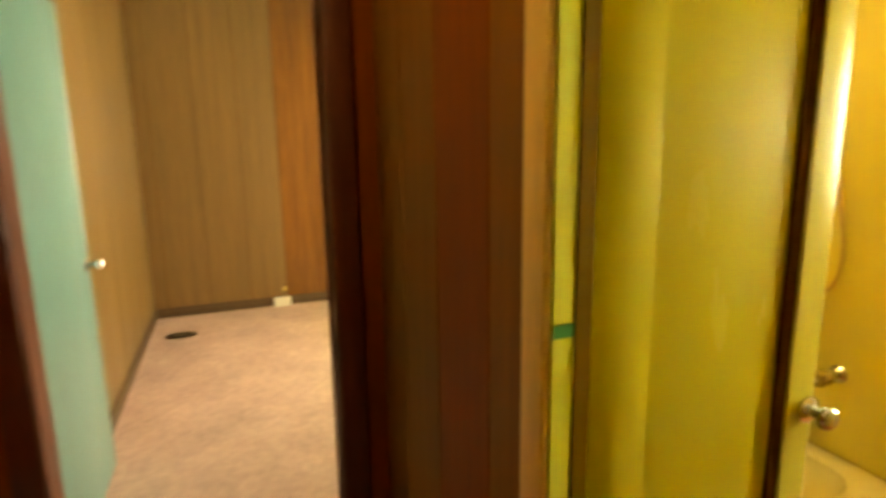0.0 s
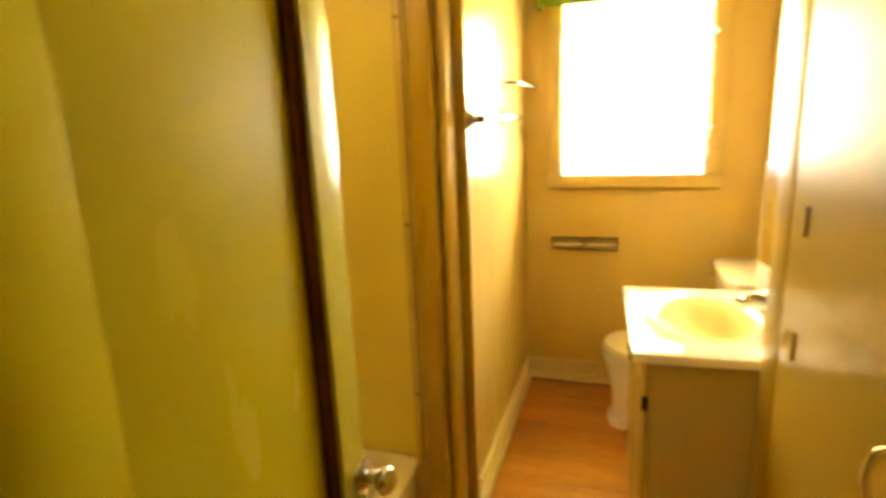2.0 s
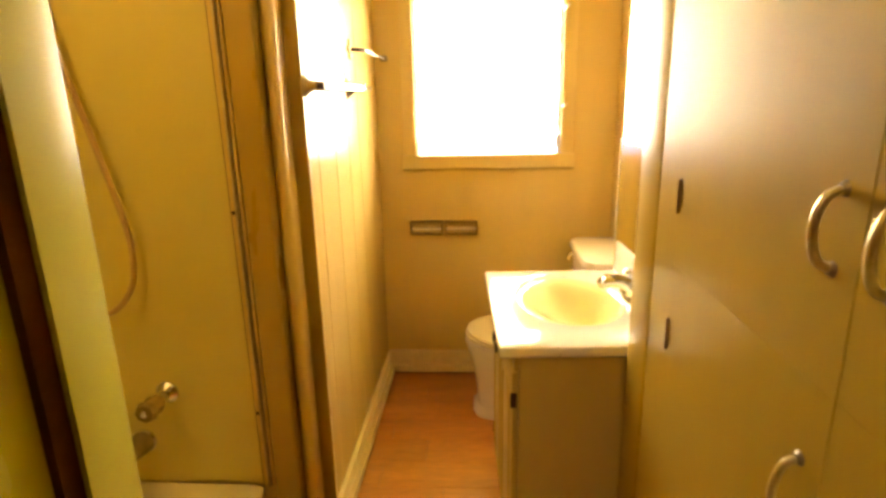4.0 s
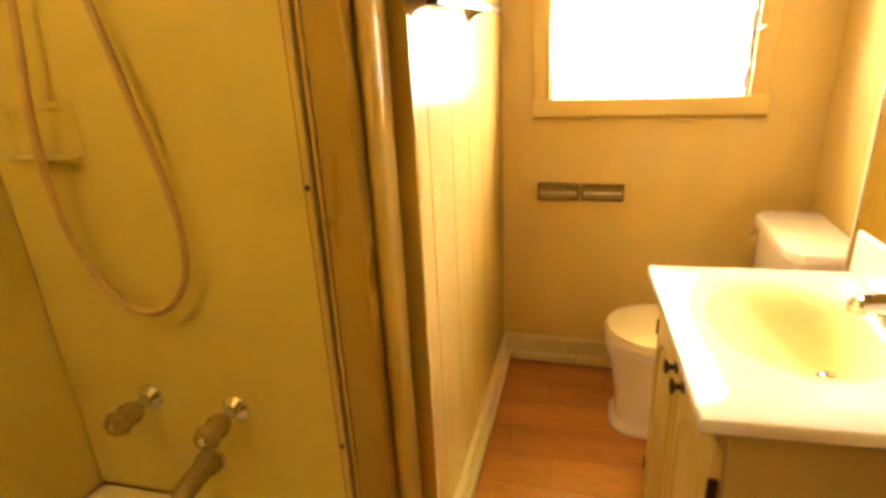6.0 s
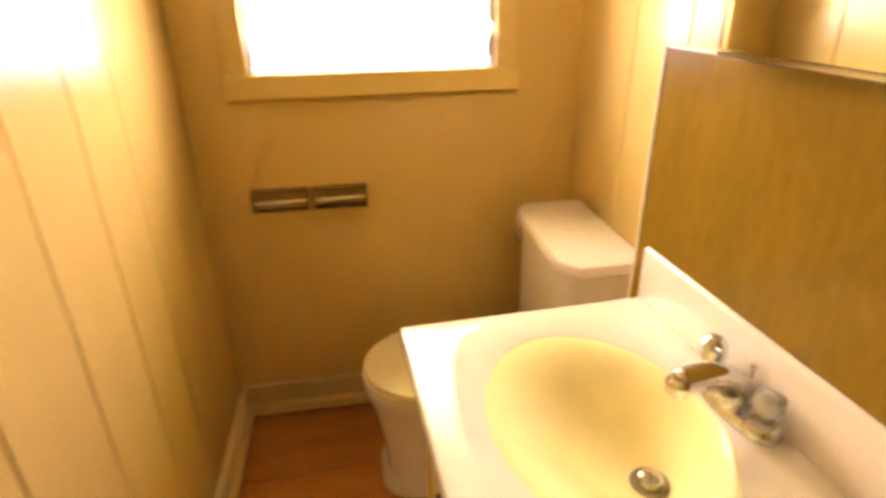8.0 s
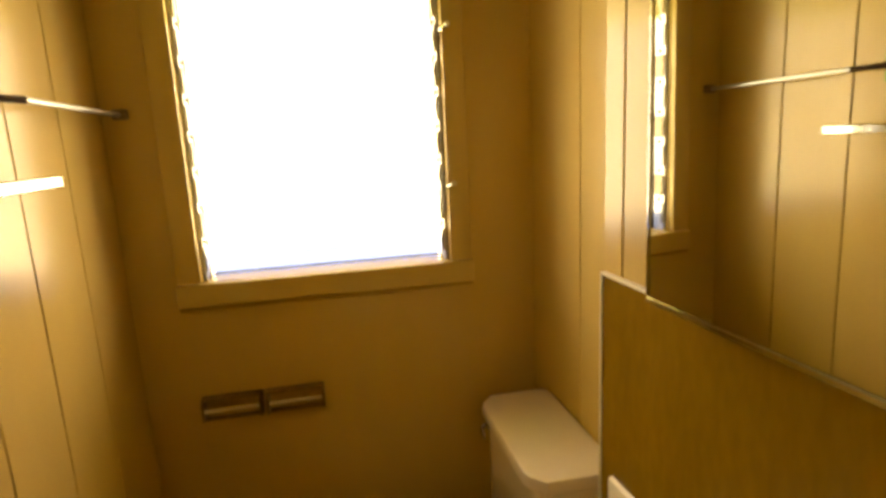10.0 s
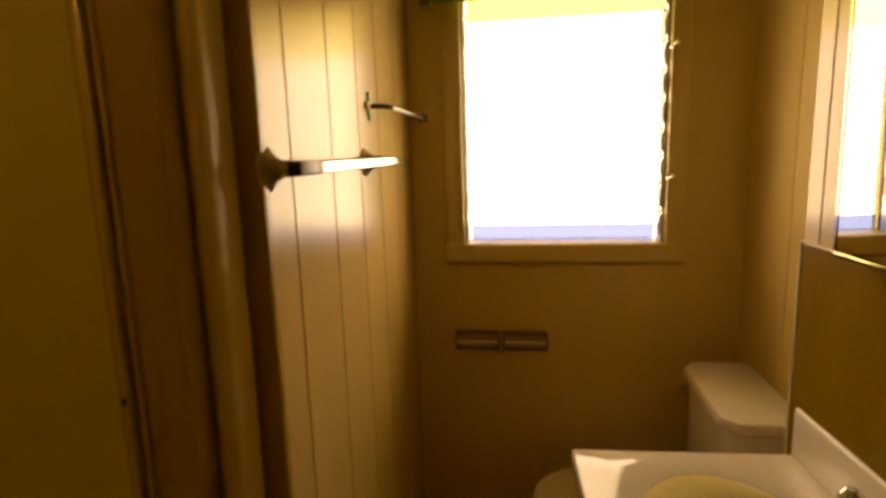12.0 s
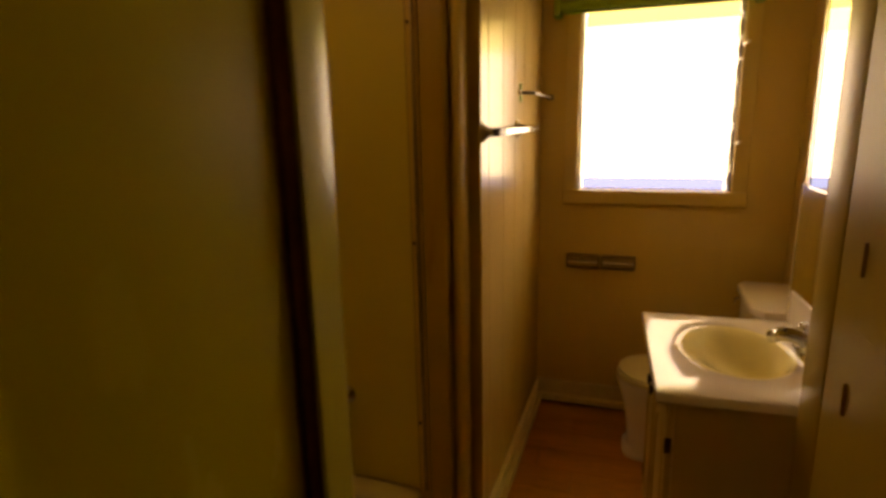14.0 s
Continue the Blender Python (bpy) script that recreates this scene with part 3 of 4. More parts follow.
def vanity_top():
    """A moulded top with an oval basin sunk into it."""
    t = thing("washbasin", 0, "white moulded vanity top with a yellow oval basin", "washbasin")
    x0, x1, y0, y1, z = 0.051, 0.533, 1.824, 2.466, 0.822
    cx, cy, rx, ry, n = 0.296, 2.168, 0.160, 0.208, 64
    bm = bmesh.new()
    outer = []
    for k in range(n):
        c, s = math.cos(2 * math.pi * k / n), math.sin(2 * math.pi * k / n)
        f = min((x1 - cx if c > 0 else cx - x0) / max(abs(c), 1e-6), (y1 - cy if s > 0 else cy - y0) / max(abs(s), 1e-6))
        outer.append((cx + f * c, cy + f * s))
    # pull the nearest spokes into the true corners
    for px, py in ((x0, y0), (x0, y1), (x1, y0), (x1, y1)):
        i = min(range(n), key=lambda k: (outer[k][0] - px) ** 2 + (outer[k][1] - py) ** 2)
        outer[i] = (px, py)

    def shrink(d):
        return [(min(max(x, x0 + d), x1 - d), min(max(y, y0 + d), y1 - d)) for x, y in outer]
    rings = [[(x, y, z - 0.030) for x, y in shrink(0.004)], [(x, y, z - 0.026) for x, y in outer], [(x, y, z - 0.007) for x, y in outer],
             [(x, y, z - 0.002) for x, y in shrink(0.003)], [(x, y, z) for x, y in shrink(0.009)],
             oval(cx, cy, z, rx + 0.006, ry + 0.006, n), oval(cx, cy, z - 0.003, rx, ry, n)]
    part("slab", loft(rings, cap0=False, cap1=False), M_marble, t)
    bowl = []
    for f in (1.0, 0.97, 0.93, 0.88, 0.82, 0.75, 0.67, 0.58, 0.48, 0.38, 0.28, 0.19, 0.12):
        d = 0.003 + 0.112 * 0.5 * (1 + math.cos(math.pi * f ** 1.15))
        sh = 0.098 * (1 - f) / 0.88
        bowl.append(oval(cx + 0.75 * sh, cy - 0.33 * sh, z - d, rx * f, ry * f, n))
    part("basin", loft(bowl, cap0=False, cap1=True), M_basin, t, "glossy yellow oval basin")
    part("backsplash", box(0.517, 0.5335, y0 + 0.002, y1 - 0.002, z - 0.004, 0.930, 0.006, 3), M_marble, t)
    dx, dy = cx + 0.0735, cy - 0.0323
    dr = part("drain", lathe([(0.013, 0.001), (0.019, 0.002), (0.021, 0.006), (0.026, 0.007), (0.029, 0.002), (0.028, -0.002)], 28, Matrix.Translation((dx, dy, z - 0.1125))), M_dull, t, "tarnished drain ring")
    part("stopper", lathe([(0, 0.019), (0.010, 0.0185), (0.0165, 0.016), (0.018, 0.013), (0.015, 0.009), (0.007, 0.006), (0.006, 0.0)], 24, Matrix.Translation((dx, dy, z - 0.112))), M_chrome, dr, "raised chrome stopper")
    part("overflow", lathe([(0, 0.001), (0.007, 0.001), (0.009, 0)], 16, aim((cx + rx * 0.985, cy, z - 0.034), (-1, 0, 0.4))), M_chrome, t)
    t.matrix_world = ASKEW


def faucet():
    f = thing("faucet", 0, "chrome centreset faucet with two handles on the vanity top", "faucet")
    zc, x, y = 0.8225, 0.486, 2.145
    part("base", loft([oval(x, y, zc, 0.028, 0.082, 32), oval(x, y, zc + 0.010, 0.027, 0.081, 32), oval(x, y, zc + 0.017, 0.021, 0.074, 32)], cap0=True), M_chrome, f)
    pts = smooth_path([(x, y, zc + 0.012), (x - 0.004, y, zc + 0.040), (x - 0.026, y, zc + 0.056), (x - 0.060, y, zc + 0.066), (x - 0.092, y, zc + 0.064)], 6)
    sp = part("spout", tube(pts, [0.0255 - 0.0045 * min(1, i / 14) for i in range(len(pts))], 16), M_chrome, f)
    part("aerator", lathe([(0, -0.016), (0.012, -0.015), (0.017, -0.010), (0.0195, 0.006), (0.013, 0.016), (0, 0.019)], 18, Matrix.Translation((x - 0.094, y, zc + 0.056))), M_chrome, sp)
    for yy, tall in ((y - 0.058, 0), (y + 0.058, 1)):
        h = part("handle", lathe([(0.018, 0.012), (0.019, 0.022), (0.014, 0.030), (0.012, 0.038), (0.017, 0.044), (0.021, 0.052), (0.019, 0.066 + 0.008 * tall), (0.010, 0.072 + 0.012 * tall), (0, 0.073 + 0.012 * tall)],
                                 10, Matrix.Translation((x, yy, zc))), M_chrome if tall else M_acrylic, f, "faceted chrome handle" if tall else "faceted clear acrylic handle")
        part("skirt", lathe([(0.012, 0.016), (0.021, 0.015), (0.025, 0.008), (0.026, 0.0)], 24, Matrix.Translation((x, yy, zc + 0.008))), M_chrome, h)
    rod = part("lift_rod", tube([(x + 0.020, y, zc + 0.010), (x + 0.020, y, zc + 0.062)], 0.0025, 8), M_chrome, f)
    part("lift_knob", lathe([(0, 0.008), (0.005, 0.006), (0.006, 0.002), (0.003, -0.002)], 12, Matrix.Translation((x + 0.020, y, zc + 0.064))), M_chrome, rod)
    f.matrix_world = ASKEW


def toilet():
    t = thing("toilet", 0, "white porcelain toilet with closed lid and tank", "toilet")
    cy = 2.910
    rings = []
    for z, cx, rx, ry, p in ((0.0, 0.270, 0.250, 0.128, 4), (0.014, 0.270, 0.254, 0.130, 4), (0.028, 0.270, 0.244, 0.122, 4), (0.045, 0.272, 0.234, 0.116, 3.6),
                             (0.14, 0.266, 0.234, 0.116, 3.4), (0.21, 0.256, 0.236, 0.124, 3.0), (0.28, 0.240, 0.236, 0.142, 2.6), (0.318, 0.226, 0.236, 0.160, 2.3), (0.352, 0.217, 0.236, 0.176, 2.2), (0.367, 0.217, 0.234, 0.175, 2.2)):
        rings.append(oval(cx, cy, z, rx, ry, 48, p))
    part("bowl", loft(rings), M_porc, t)
    part("foot_bolt_cap", lathe([(0, 0.018), (0.010, 0.014), (0.013, 0)], 14, Matrix.Translation((0.25, 2.795, 0.012))), M_porc, t)
    st = [oval(0.222, cy, z, rx, ry, 48, 2.15) for z, rx, ry in ((0.370, 0.232, 0.172), (0.373, 0.240, 0.180), (0.384, 0.240, 0.180), (0.387, 0.234, 0.175))]
    part("seat", loft(st), M_seat, t)
    ld = [oval(0.225, cy, z, rx, ry, 48, 2.15) for z, rx, ry in ((0.3895, 0.230, 0.172), (0.393, 0.238, 0.179), (0.404, 0.236, 0.177), (0.409, 0.222, 0.166), (0.411, 0.16, 0.11))]
    part("lid", loft(ld), M_seat, t)
    for y in (cy - 0.07, cy + 0.07):
        part("hinge", tube([(0.452, y - 0.022, 0.392), (0.452, y + 0.022, 0.392)], 0.011, 12), M_porc, t)
    part("bridge", box(0.40, 0.66, cy - 0.11, cy + 0.11, 0.30, 0.4015, 0.02, 3), M_porc, t)
    tank = [(0.402, 0.020), (0.410, 0.006), (0.44, 0.003), (0.744, 0.0)]
    part("tank", loft([oval((0.486 + 0.682) / 2, cy, z, 0.098 - i, 0.205 - i, 40, 9) for z, i in tank]), M_porc, t)
    lidr = [(0.7445, 0.004), (0.748, 0.0), (0.768, 0.0), (0.776, 0.004), (0.7795, 0.014)]
    rr = []
    for z, i in lidr:
        ring = oval(0.577, cy, z, 0.109 - i, 0.224 - i, 40, 12)
        # the lid's two front corners are cut off
        rr.append([(max(x, 0.468 + i + max(0, abs(y - cy) - 0.175) * 0.8), y, zz) for x, y, zz in ring])
    part("tank_lid", loft(rr), M_porc, t)
    lv = part("flush_lever", tube([(0.482, 3.085, 0.708), (0.471, 3.085, 0.708), (0.464, 3.070, 0.706), (0.460, 3.035, 0.700)], [0.007, 0.007, 0.006, 0.005], 10), M_chrome, t, "chrome flush lever")
    part("escutcheon", lathe([(0, 0.008), (0.010, 0.007), (0.014, 0)], 16, aim((0.4862, 3.085, 0.708), (-1, 0, 0))), M_chrome, lv)


def paper_holder():
    p = thing("paper_holder", 0, "double chrome toilet paper holder on the wall", "paper holder")
    x0, x1, z0, z1, y = -0.296, 0.038, 0.766, 0.836, YW
    part("back", box(x0 + 0.004, x1 - 0.004, y - 0.004, y - 0.0005, z0 + 0.004, z1 - 0.004), M_gilt, p)
    mid = (x0 + x1) / 2
    for a, b in ((x0, mid - 0.006), (mid + 0.006, x1)):
        bm = solid([(a, b, y - 0.034, y - 0.0045, z1 - 0.007, z1), (a, b, y - 0.022, y - 0.0045, z0, z0 + 0.006),
                    (a, a + 0.007, y - 0.044, y - 0.0045, z0 + 0.006, z1 - 0.007), (b - 0.007, b, y - 0.044, y - 0.0045, z0 + 0.006, z1 - 0.007)], 0.0015)
        fr = part("frame", bm, M_holder, p, "tarnished brass frame")
        part("roller", tube([(a + 0.007, y - 0.036, 0.802), (b - 0.007, y - 0.036, 0.802)], 0.0055, 14), M_white, fr, "pale roller")


def towel_bar():
    b = thing("towel_bar", 0, "square chrome towel bar on the board wall", "towel bar")
    z, xb = 1.472, -0.388
    part("bar", box(xb - 0.010, xb + 0.010, 2.1855, 2.825, z - 0.010, z + 0.010, 0.002, 1), M_chrome, b)
    part("sleeve", box(xb - 0.011, xb + 0.011, 2.082, 2.185, z - 0.012, z + 0.012, 0.003, 2), M_black, b, "dark bronze sleeve on the end of the bar")
    for y in (2.095, 2.650):
        a = part("post", lathe([(0.034, 0.0), (0.034, 0.005), (0.027, 0.010), (0.019, 0.018), (0.013, 0.030), (0.014, 0.042)], 20, aim((XL, y, z), (1, 0, 0))), M_holder, b, "tarnished brass post")
        part("rose", lathe([(0.036, 0.0), (0.037, 0.003), (0.034, 0.0055)], 20, aim((XL, y, z), (1, 0, 0))), M_brass, a, "brass rim of the post")


def towel_rod():
    b = thing("towel_rod", 0, "thin metal rod with a green bracket near the window", "towel rod")
    z = 1.614
    part("plate", box(XL, XL + 0.006, 2.698, 2.722, z - 0.036, z + 0.036, 0.002, 1), M_green, b, "green painted bracket plate")
    part("cross_plate", box(XL, XL + 0.008, 2.672, 2.748, z - 0.009, z + 0.009, 0.002, 1), M_brass, b, "brass cross piece")
    part("arm", tube([(XL + 0.004, 2.710, z), (XL + 0.030, 2.728, z), (XL + 0.046, 2.775, z)], 0.007, 10), M_black, b)
    part("rod", tube([(XL + 0.046, 2.770, z), (XL + 0.046, 3.232, z - 0.004)], 0.0055, 10), M_alu, b)
    part("end_bracket", box(XL + 0.030, XL + 0.062, 3.226, 3.2495, z - 0.016, z + 0.010, 0.003, 1), M_dull, b)


def mirror():
    m = thing("mirror", 0, "frameless wall mirror with a thin metal edge", "mirror")
    part("glass", box(0.5105, 0.518, 1.802, 2.326, 1.294, 1.97), M_mirror, m)
    part("backing", box(0.5182, 0.545, 1.812, 2.330, 1.288, 1.973), M_black, m)
    part("edge_strip", box(0.5085, 0.518, 1.802, 2.334, 1.284, 1.2935, 0.002, 1), M_chrome, m, "chrome edge strip")
    part("edge_strip", box(0.5085, 0.518, 2.3265, 2.334, 1.294, 1.975, 0.002, 1), M_chrome, m, "chrome edge strip")
    # it stands out a little at its far edge, like a cabinet door left ajar
    m.matrix_world = Matrix.Translation((0.514, 2.33, 0)) @ Matrix.Rotation(radians(2.6), 4, "Z") @ Matrix.Translation((0, 0, 1.29)) @ Matrix.Rotation(radians(-0.6), 4, "Y") @ Matrix.Translation((-0.514, -2.33, -1.29))


def splash_panel():
    s = thing("splash_panel", 0, "mottled olive laminate splash panel behind the basin", "wall panel")
    part("sheet", box(0.526, 0.5345, 1.802, 2.498, 0.70, 1.279), M_panel, s)
    part("edge_strip", box(0.5235, 0.5345, 1.802, 2.504, 1.2793, 1.284, 0.001, 1), M_white, s, "pale metal edging")
    part("edge_strip", box(0.5235, 0.5345, 2.4985, 2.504, 0.70, 1.279, 0.001, 1), M_white, s, "pale metal edging")
    s.matrix_world = ASKEW


def bathtub():
    t = thing("bathtub", 0, "cream enamelled bathtub along the wall", "bathtub")
    cx, cy, rx, ry = -0.983, 1.232, 0.379, 0.711
    rings = [oval(cx, cy, 0.0, rx - 0.012, ry, 64, 30), oval(cx, cy, 0.262, rx - 0.012, ry, 64, 30), oval(cx, cy, 0.272, rx, ry, 64, 30), oval(cx, cy, 0.296, rx, ry, 64, 30),
             oval(cx, cy, 0.304, rx - 0.008, ry - 0.008, 64, 24), oval(cx, cy, 0.305, rx - 0.060, ry - 0.075, 64, 7), oval(cx, cy, 0.296, rx - 0.072, ry - 0.088, 64, 6),
             oval(cx, cy, 0.15, rx - 0.095, ry - 0.12, 64, 5), oval(cx, cy, 0.06, rx - 0.125, ry - 0.17, 64, 4), oval(cx, cy, 0.04, rx - 0.18, ry - 0.24, 64, 3.5)]
    part("shell", loft(rings), M_tub, t)
    part("overflow_plate", lathe([(0, 0.006), (0.028, 0.005), (0.033, 0)], 24, aim((cx, 1.852, 0.21), (0, -1, 0.2))), M_chrome, t)


def tub_tap(x):
    a = thing("tub_tap", 0, "chrome tub tap with a faceted handle", "tap", "tub taps")
    y, z = 1.945, 0.610
    part("flange", lathe([(0.034, 0.0), (0.034, 0.004), (0.026, 0.012), (0.017, 0.020)], 24, aim((x, y, z), (0, -1, 0))), M_chrome, a)
    st = part("stem", lathe([(0.015, 0.014), (0.014, 0.040), (0.010, 0.048)], 18, aim((x, y, z), (0, -1, 0))), M_chrome, a)
    h = part("handle", lathe([(0.012, 0.044), (0.025, 0.052), (0.030, 0.070), (0.026, 0.088), (0.033, 0.106), (0.026, 0.122), (0, 0.125)], 8, aim((x, y, z), (0, -1, 0))), M_smoke, a, "faceted smoky handle")
    part("cap", lathe([(0, 0.004), (0.009, 0.003), (0.011, 0)], 14, aim((x, y - 0.124, z), (0, -1, 0))), M_chrome, h)


def tub_spout():
    s = thing("tub_spout", 0, "dull chrome tub spout on the wall panel", "spout")
    x, y, z = -0.975, 1.945, 0.445
    part("body", tube(smooth_path([(x, y, z), (x, y - 0.05, z), (x, y - 0.105, z - 0.006), (x, y - 0.135, z - 0.020)], 5), [0.034, 0.034, 0.033, 0.032, 0.027, 0.0265, 0.026, 0.0255, 0.025, 0.0245, 0.024, 0.0235, 0.0225, 0.0215, 0.020, 0.018], 18), M_smoke, s)
    part("nozzle", lathe([(0.017, -0.012), (0.018, 0.0), (0.016, 0.010)], 18, Matrix.Translation((x, y - 0.118, z - 0.030))), M_chrome, s)
    part("flange", lathe([(0.038, 0.0), (0.038, 0.004), (0.030, 0.010)], 24, aim((x, y, z), (0, -1, 0))), M_chrome, s)


def hand_shower():
    h = thing("hand_shower", 0, "hand shower with a long hanging beige hose", "shower")
    y = 1.905
    pts = smooth_path([(-1.058, y, 1.86), (-1.040, y, 1.76), (-1.003, y, 1.615), (-0.942, y, 1.36), (-0.900, y, 1.17), (-0.886, y, 1.06), (-0.902, y, 0.955), (-0.972, y, 0.878), (-1.060, y - 0.005, 0.884),
                       (-1.132, y - 0.012, 0.985), (-1.158, y - 0.022, 1.13), (-1.154, y - 0.022, 1.30), (-1.132, y - 0.010, 1.50), (-1.118, y, 1.72), (-1.112, y, 1.86)], 8)
    part("hose", tube(pts, 0.0078, 12), M_hose, h, "ribbed beige vinyl hose")
    part("wall_bracket", box(-1.135, -1.02, 1.885, 1.9445, 1.865, 1.915, 0.006, 2), M_chrome, h)
    part("spray_head", lathe([(0.010, 0.0), (0.014, 0.06), (0.016, 0.10), (0.036, 0.13), (0.038, 0.145), (0, 0.148)], 20, aim((-1.04, 1.885, 1.865), (0, -0.5, 1))), M_white, h)
    part("pipe_nut", lathe([(0.014, -0.03), (0.014, 0.0), (0.010, 0.004)], 6, Matrix.Translation((-1.112, y, 1.862))), M_chrome, h)


def soap_dish():
    s = thing("soap_dish", 0, "yellowed soap dish moulded on the tub panel", "soap dish")
    x0, x1, z0, z1, y = -1.300, -1.110, 1.195, 1.318, 1.945
    bm = solid([(x0, x1, y - 0.0045, y - 0.0005, z1 - 0.018, z1), (x0, x1, y - 0.0045, y - 0.0005, z0, z0 + 0.016), (x0, x0 + 0.018, y - 0.0045, y - 0.0005, z0 + 0.016, z1 - 0.018), (x1 - 0.018, x1, y - 0.0045, y - 0.0005, z0 + 0.016, z1 - 0.018)], 0.003)
    part("rim", bm, M_tubwall, s)
    part("tray", box(x0 + 0.012, x1 - 0.012, y - 0.032, y - 0.0048, z0 + 0.004, z0 + 0.014, 0.004, 2), M_tubwall, s)
    part("back", box(x0 + 0.018, x1 - 0.018, y - 0.003, y - 0.0005, z0 + 0.016, z1 - 0.018), M_tubwall, s)


tall_cabinet()
vanity()
vanity_top()
faucet()
toilet()
paper_holder()
towel_bar()
towel_rod()
splash_panel()
mirror()
bathtub()
tub_tap(-1.115)
tub_tap(-0.878)
tub_spout()
hand_shower()
soap_dish()


# Unseen fittings, added only to house the two fill lamps.
def fill_fitting(x, y):
    c = thing("fill_fitting", 0, "added round fitting with a glass bowl round an unseen fill lamp", "ceiling light", "ceiling lights")
    part("base", lathe([(0, 0), (0.10, 0), (0.10, -0.02), (0.085, -0.03)], 32, Matrix.Translation((x, y, H))), M_white, c)
    g = part("bowl", lathe([(0.085, -0.03), (0.13, -0.06), (0.14, -0.11), (0.12, -0.17), (0.07, -0.215), (0, -0.23)], 32, Matrix.Translation((x, y, H))), M_glass, c)
    g.visible_shadow = False


fill_fitting(-0.95, 0.95)
fill_fitting(-0.66, -0.5)

# ---- hall ----
structure("floor_hall", box(-1.60, 1.50, -1.4, 0.45, -0.06, 0.0), M_carpet, "beige carpet in the hall", "floor")
structure("wall_hall_east", box(1.40, 1.50, -1.4, 0.4105, 0, H), M_dark, "dark wood panelled end wall of the hall", "wall")
structure("wall_hall_south", box(-1.60, 1.40, -1.4, -1.30, 0, H), M_dark, "dark wood panelled hall wall", "wall")
BY0, BY1 = -0.665, 0.236
structure("wall_bedroom_door", solid([(-1.60, -1.50, BY1 + 0.02, 0.4235, 0, H), (-1.60, -1.50, -1.30, BY0 - 0.02, 0, H), (-1.60, -1.50, BY0 - 0.02, BY1 + 0.02, 2.06, H)]),
          M_dark, "dark wood panelled wall round the bedroom door", "wall")
fr = thing("bedroom_door_frame", 0, "dark red-brown wooden bedroom door frame", "door frame", kind="structure")
part("jamb", box(-1.61, -1.49, BY1, BY1 + 0.0195, 0, 2.04, 0.003, 1), M_dkred, fr)
part("jamb", box(-1.61, -1.49, BY0 - 0.0195, BY0, 0, 2.04, 0.003, 1), M_dkred, fr)
part("head", box(-1.61, -1.49, BY0 - 0.0195, BY1 + 0.0195, 2.041, 2.0595), M_dkred, fr)
part("casing", box(-1.4995, -1.480, BY1 + 0.008, BY1 + 0.095, 0, 2.12, 0.005, 2), M_dkred, fr)
part("casing", box(-1.4995, -1.480, BY0 - 0.095, BY0 - 0.008, 0, 2.12, 0.005, 2), M_dkred, fr)
part("casing", box(-1.4995, -1.480, BY0 - 0.007, BY1 + 0.007, 2.045, 2.12, 0.005, 2), M_dkred, fr)
part("stop", box(-1.565, -1.548, BY1 - 0.012, BY1 - 0.0005, 0, 2.035, 0.002, 1), M_dkred, fr)

# ---- bedroom ----
structure("floor_bedroom", box(-5.05, -1.60, -0.90, 2.6, -0.06, 0.0), M_carpet, "pinkish beige bedroom carpet", "floor")
wb = structure("wall_bedroom_west", box(-5.05, -4.881, -0.90, 2.6, 0, HB), M_band, "brown wood panelled far bedroom wall", "wall")
planks_x(wb, -4.87, 1, [-0.755, -0.64, -0.30, 0.05, 0.365], 0, HB, M_brown, 0.006)
planks_x(wb, -4.87, 1, [0.365, 0.76, 1.14, 1.48, 1.9, 2.5], 0, HB, M_orange, 0.006)
ws = structure("wall_bedroom_south", box(-4.88, -1.60, -0.90, -0.766, 0, HB), M_band, "brown wood panelled bedroom side wall", "wall")
planks_y(ws, -0.755, 1, [-4.87, -4.55, -4.2, -3.8, -3.4, -3.0, -2.6, -2.2, -1.8, -1.605], 0, HB, M_brown, 0.006)
structure("wall_bedroom_north", solid([(-4.88, -3.65, 2.5, 2.6, 0, HB), (-2.35, -1.60, 2.5, 2.6, 0, HB), (-3.65, -2.35, 2.5, 2.6, 0, 0.95), (-3.65, -2.35, 2.5, 2.6, 2.05, HB)]),
          M_brown, "brown panelled bedroom wall with a window opening", "wall")
structure("wall_bedroom_east", box(-1.61, -1.601, 0.4125, 2.5, 0, HB), M_brown, "brown panelled bedroom wall", "wall")
structure("wall_bedroom_over_door", box(-1.66, -1.61, -0.755, 2.5, 2.12, HB), M_brown, "brown panelled wall over the bedroom door", "wall")
structure("baseboard_bedroom", solid([(-4.87, -4.852, -0.735, 2.5, 0, 0.055), (-4.87, -4.858, -0.735, 2.5, 0.055, 0.085)], 0.003), M_skirt, "brown stepped bedroom baseboard", "baseboard")
structure("baseboard_bedroom_south", box(-4.85, -2.5, -0.755, -0.739, 0, 0.085, 0.003, 1), M_skirt, "brown bedroom baseboard", "baseboard")
d2 = thing("door_2", 0, "open pale aqua painted bedroom door", "door", kind="structure")
part("leaf", box(-2.375, -1.615, -0.700, -0.667, 0.02, 2.03, 0.003, 2), M_aqua, d2)
part("edge_bead", box(-2.352, -2.343, -0.6672, -0.6635, 0.28, 2.028, 0.001, 1), M_alu, d2, "thin grey bead along the free edge")
k2 = part("knob", lathe([(0, 0.062), (0.013, 0.061), (0.022, 0.055), (0.026, 0.046), (0.020, 0.034), (0.011, 0.026), (0.010, 0.010)], 24, aim((-2.315, -0.667, 0.975), (0, 1, 0))), M_chrome, d2, "chrome ball knob")
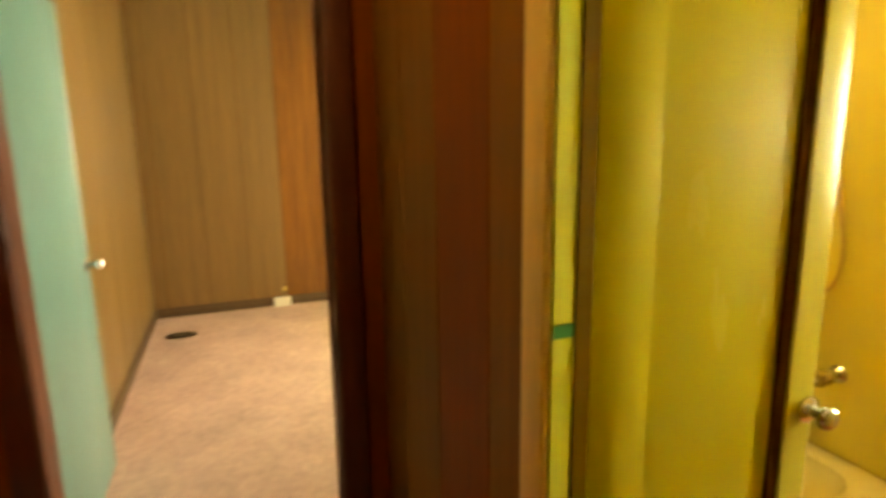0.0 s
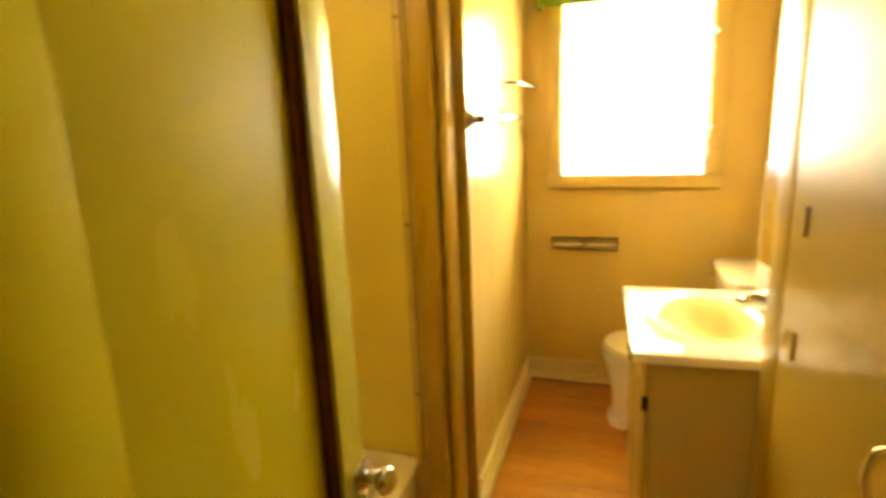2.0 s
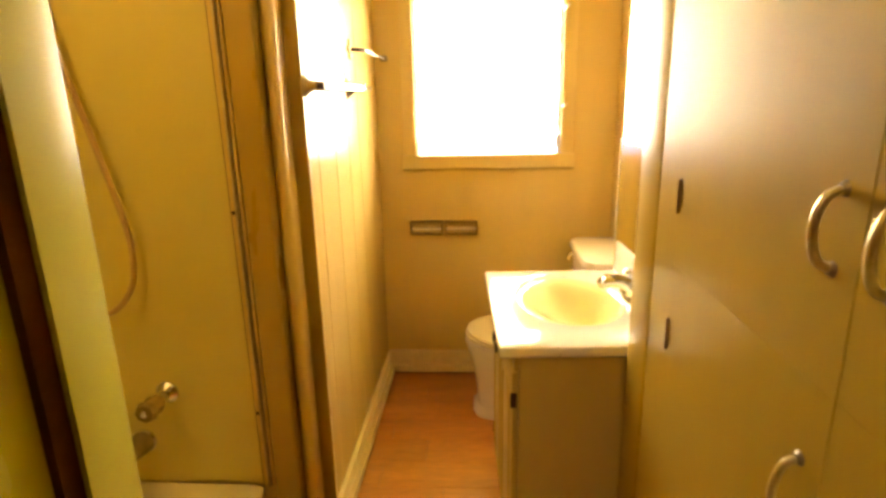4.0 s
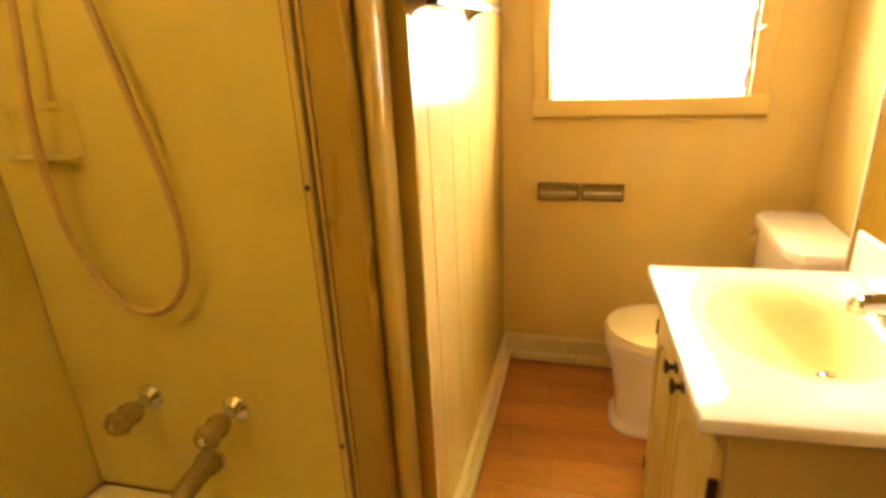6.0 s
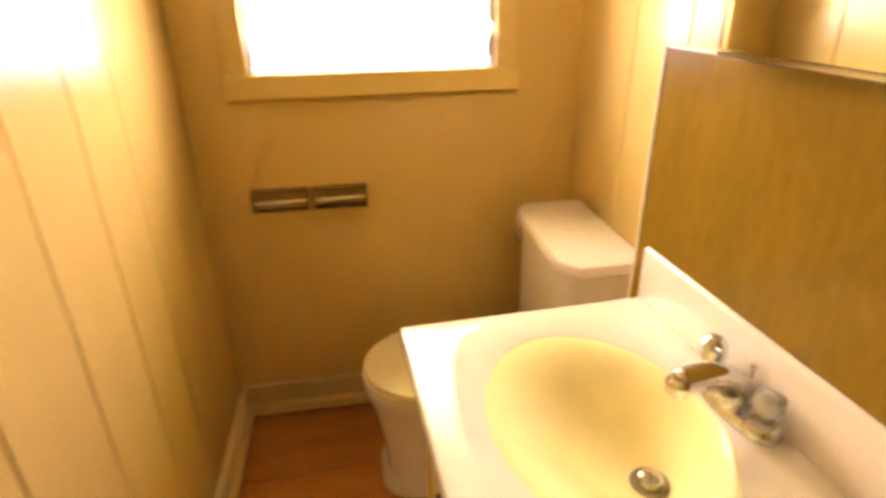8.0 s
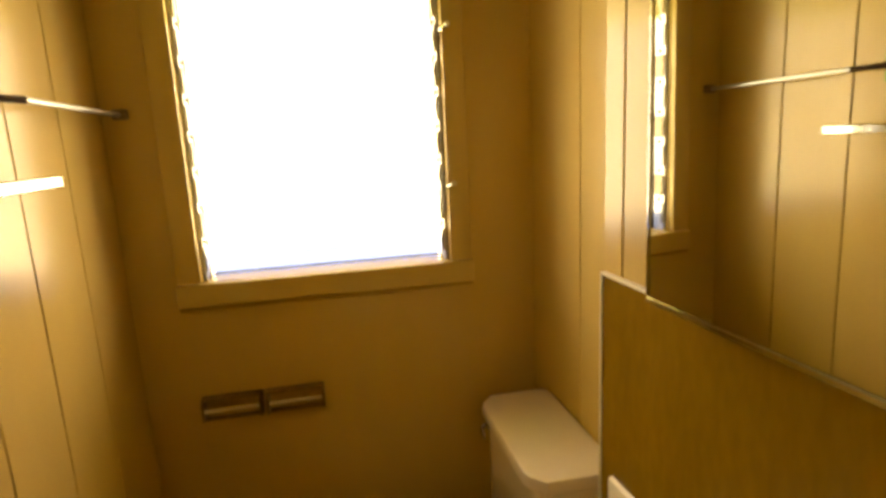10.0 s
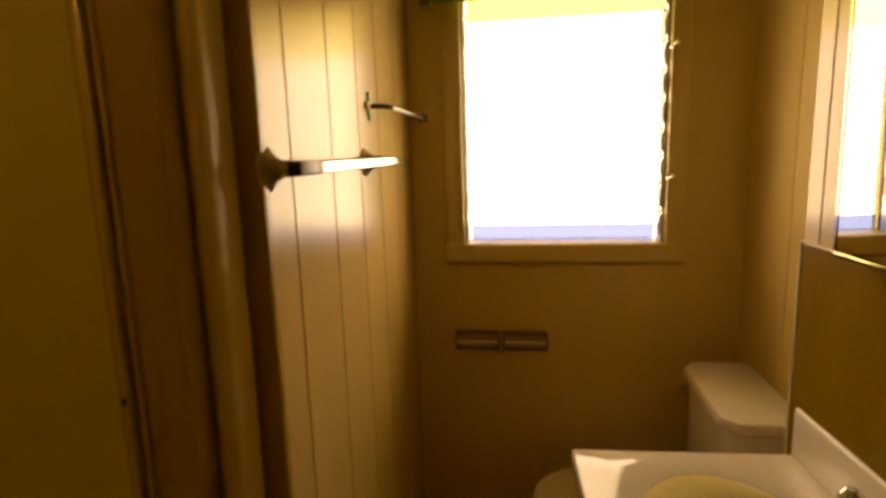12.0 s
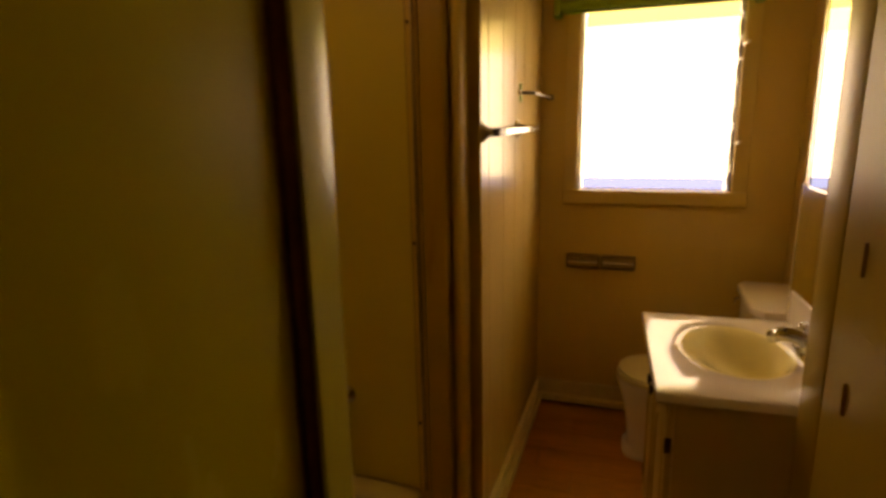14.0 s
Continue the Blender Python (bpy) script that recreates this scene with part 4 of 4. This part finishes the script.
part("rose", lathe([(0.012, 0.010), (0.026, 0.007), (0.031, 0.0)], 24, aim((-2.315, -0.667, 0.975), (0, 1, 0))), M_chrome, k2)
part("latch_plate", box(-2.3772, -2.3752, -0.696, -0.671, 0.91, 1.02), M_brass, d2)

vent = thing("floor_vent", 0, "dark oval floor vent in the carpet", "vent")
part("rim", loft([oval(-4.29, -0.515, 0.0, 0.062, 0.115, 32, 2.4), oval(-4.29, -0.515, 0.012, 0.058, 0.110, 32, 2.4), oval(-4.29, -0.515, 0.012, 0.040, 0.090, 32, 2.4), oval(-4.29, -0.515, 0.003, 0.038, 0.088, 32, 2.4)]), M_black, vent)
for k in range(5):
    part("slat", box(-4.325 + k * 0.0165, -4.32 + k * 0.0165, -0.590, -0.440, 0.003, 0.010), M_dull, vent)
ob = thing("wall_outlet", 0, "white surface outlet box on the bedroom baseboard", "outlet")
part("box", box(-4.8515, -4.815, 0.240, 0.390, 0.0, 0.085, 0.006, 2), M_white, ob)
part("face_plate", box(-4.8147, -4.811, 0.250, 0.380, 0.008, 0.076, 0.002, 1), M_white, ob)
cj = thing("cable_jack", 0, "small brass cable stub on the bedroom wall", "cable")
part("stub", tube([(-4.8695, 0.340, 0.155), (-4.835, 0.340, 0.155)], 0.016, 12), M_brass, cj)
part("nut", lathe([(0.022, 0.0), (0.022, 0.008), (0.014, 0.010)], 6, aim((-4.8695, 0.340, 0.155), (1, 0, 0))), M_brass, cj)

# ---- bathroom floor boards, across the corridor ----
rng = random.Random(4)
y, row = 0.50, 0
while y < YW - 0.03:
    y1 = min(y + 0.152, YW - 0.002)
    xs = [-0.60] + ([0.02 + rng.uniform(-0.25, 0.25)] if row % 2 else [-0.28 + rng.uniform(-0.1, 0.1), 0.45]) + [XR]
    for a, b in zip(xs, xs[1:]):
        part("plank", box(a + 0.0008, b - 0.0008, y + 0.0008, y1 - 0.0008, -0.0055, 0.0, 0.0008, 1), M_floor, bath_floor, smooth=False)
    y, row = y1, row + 1
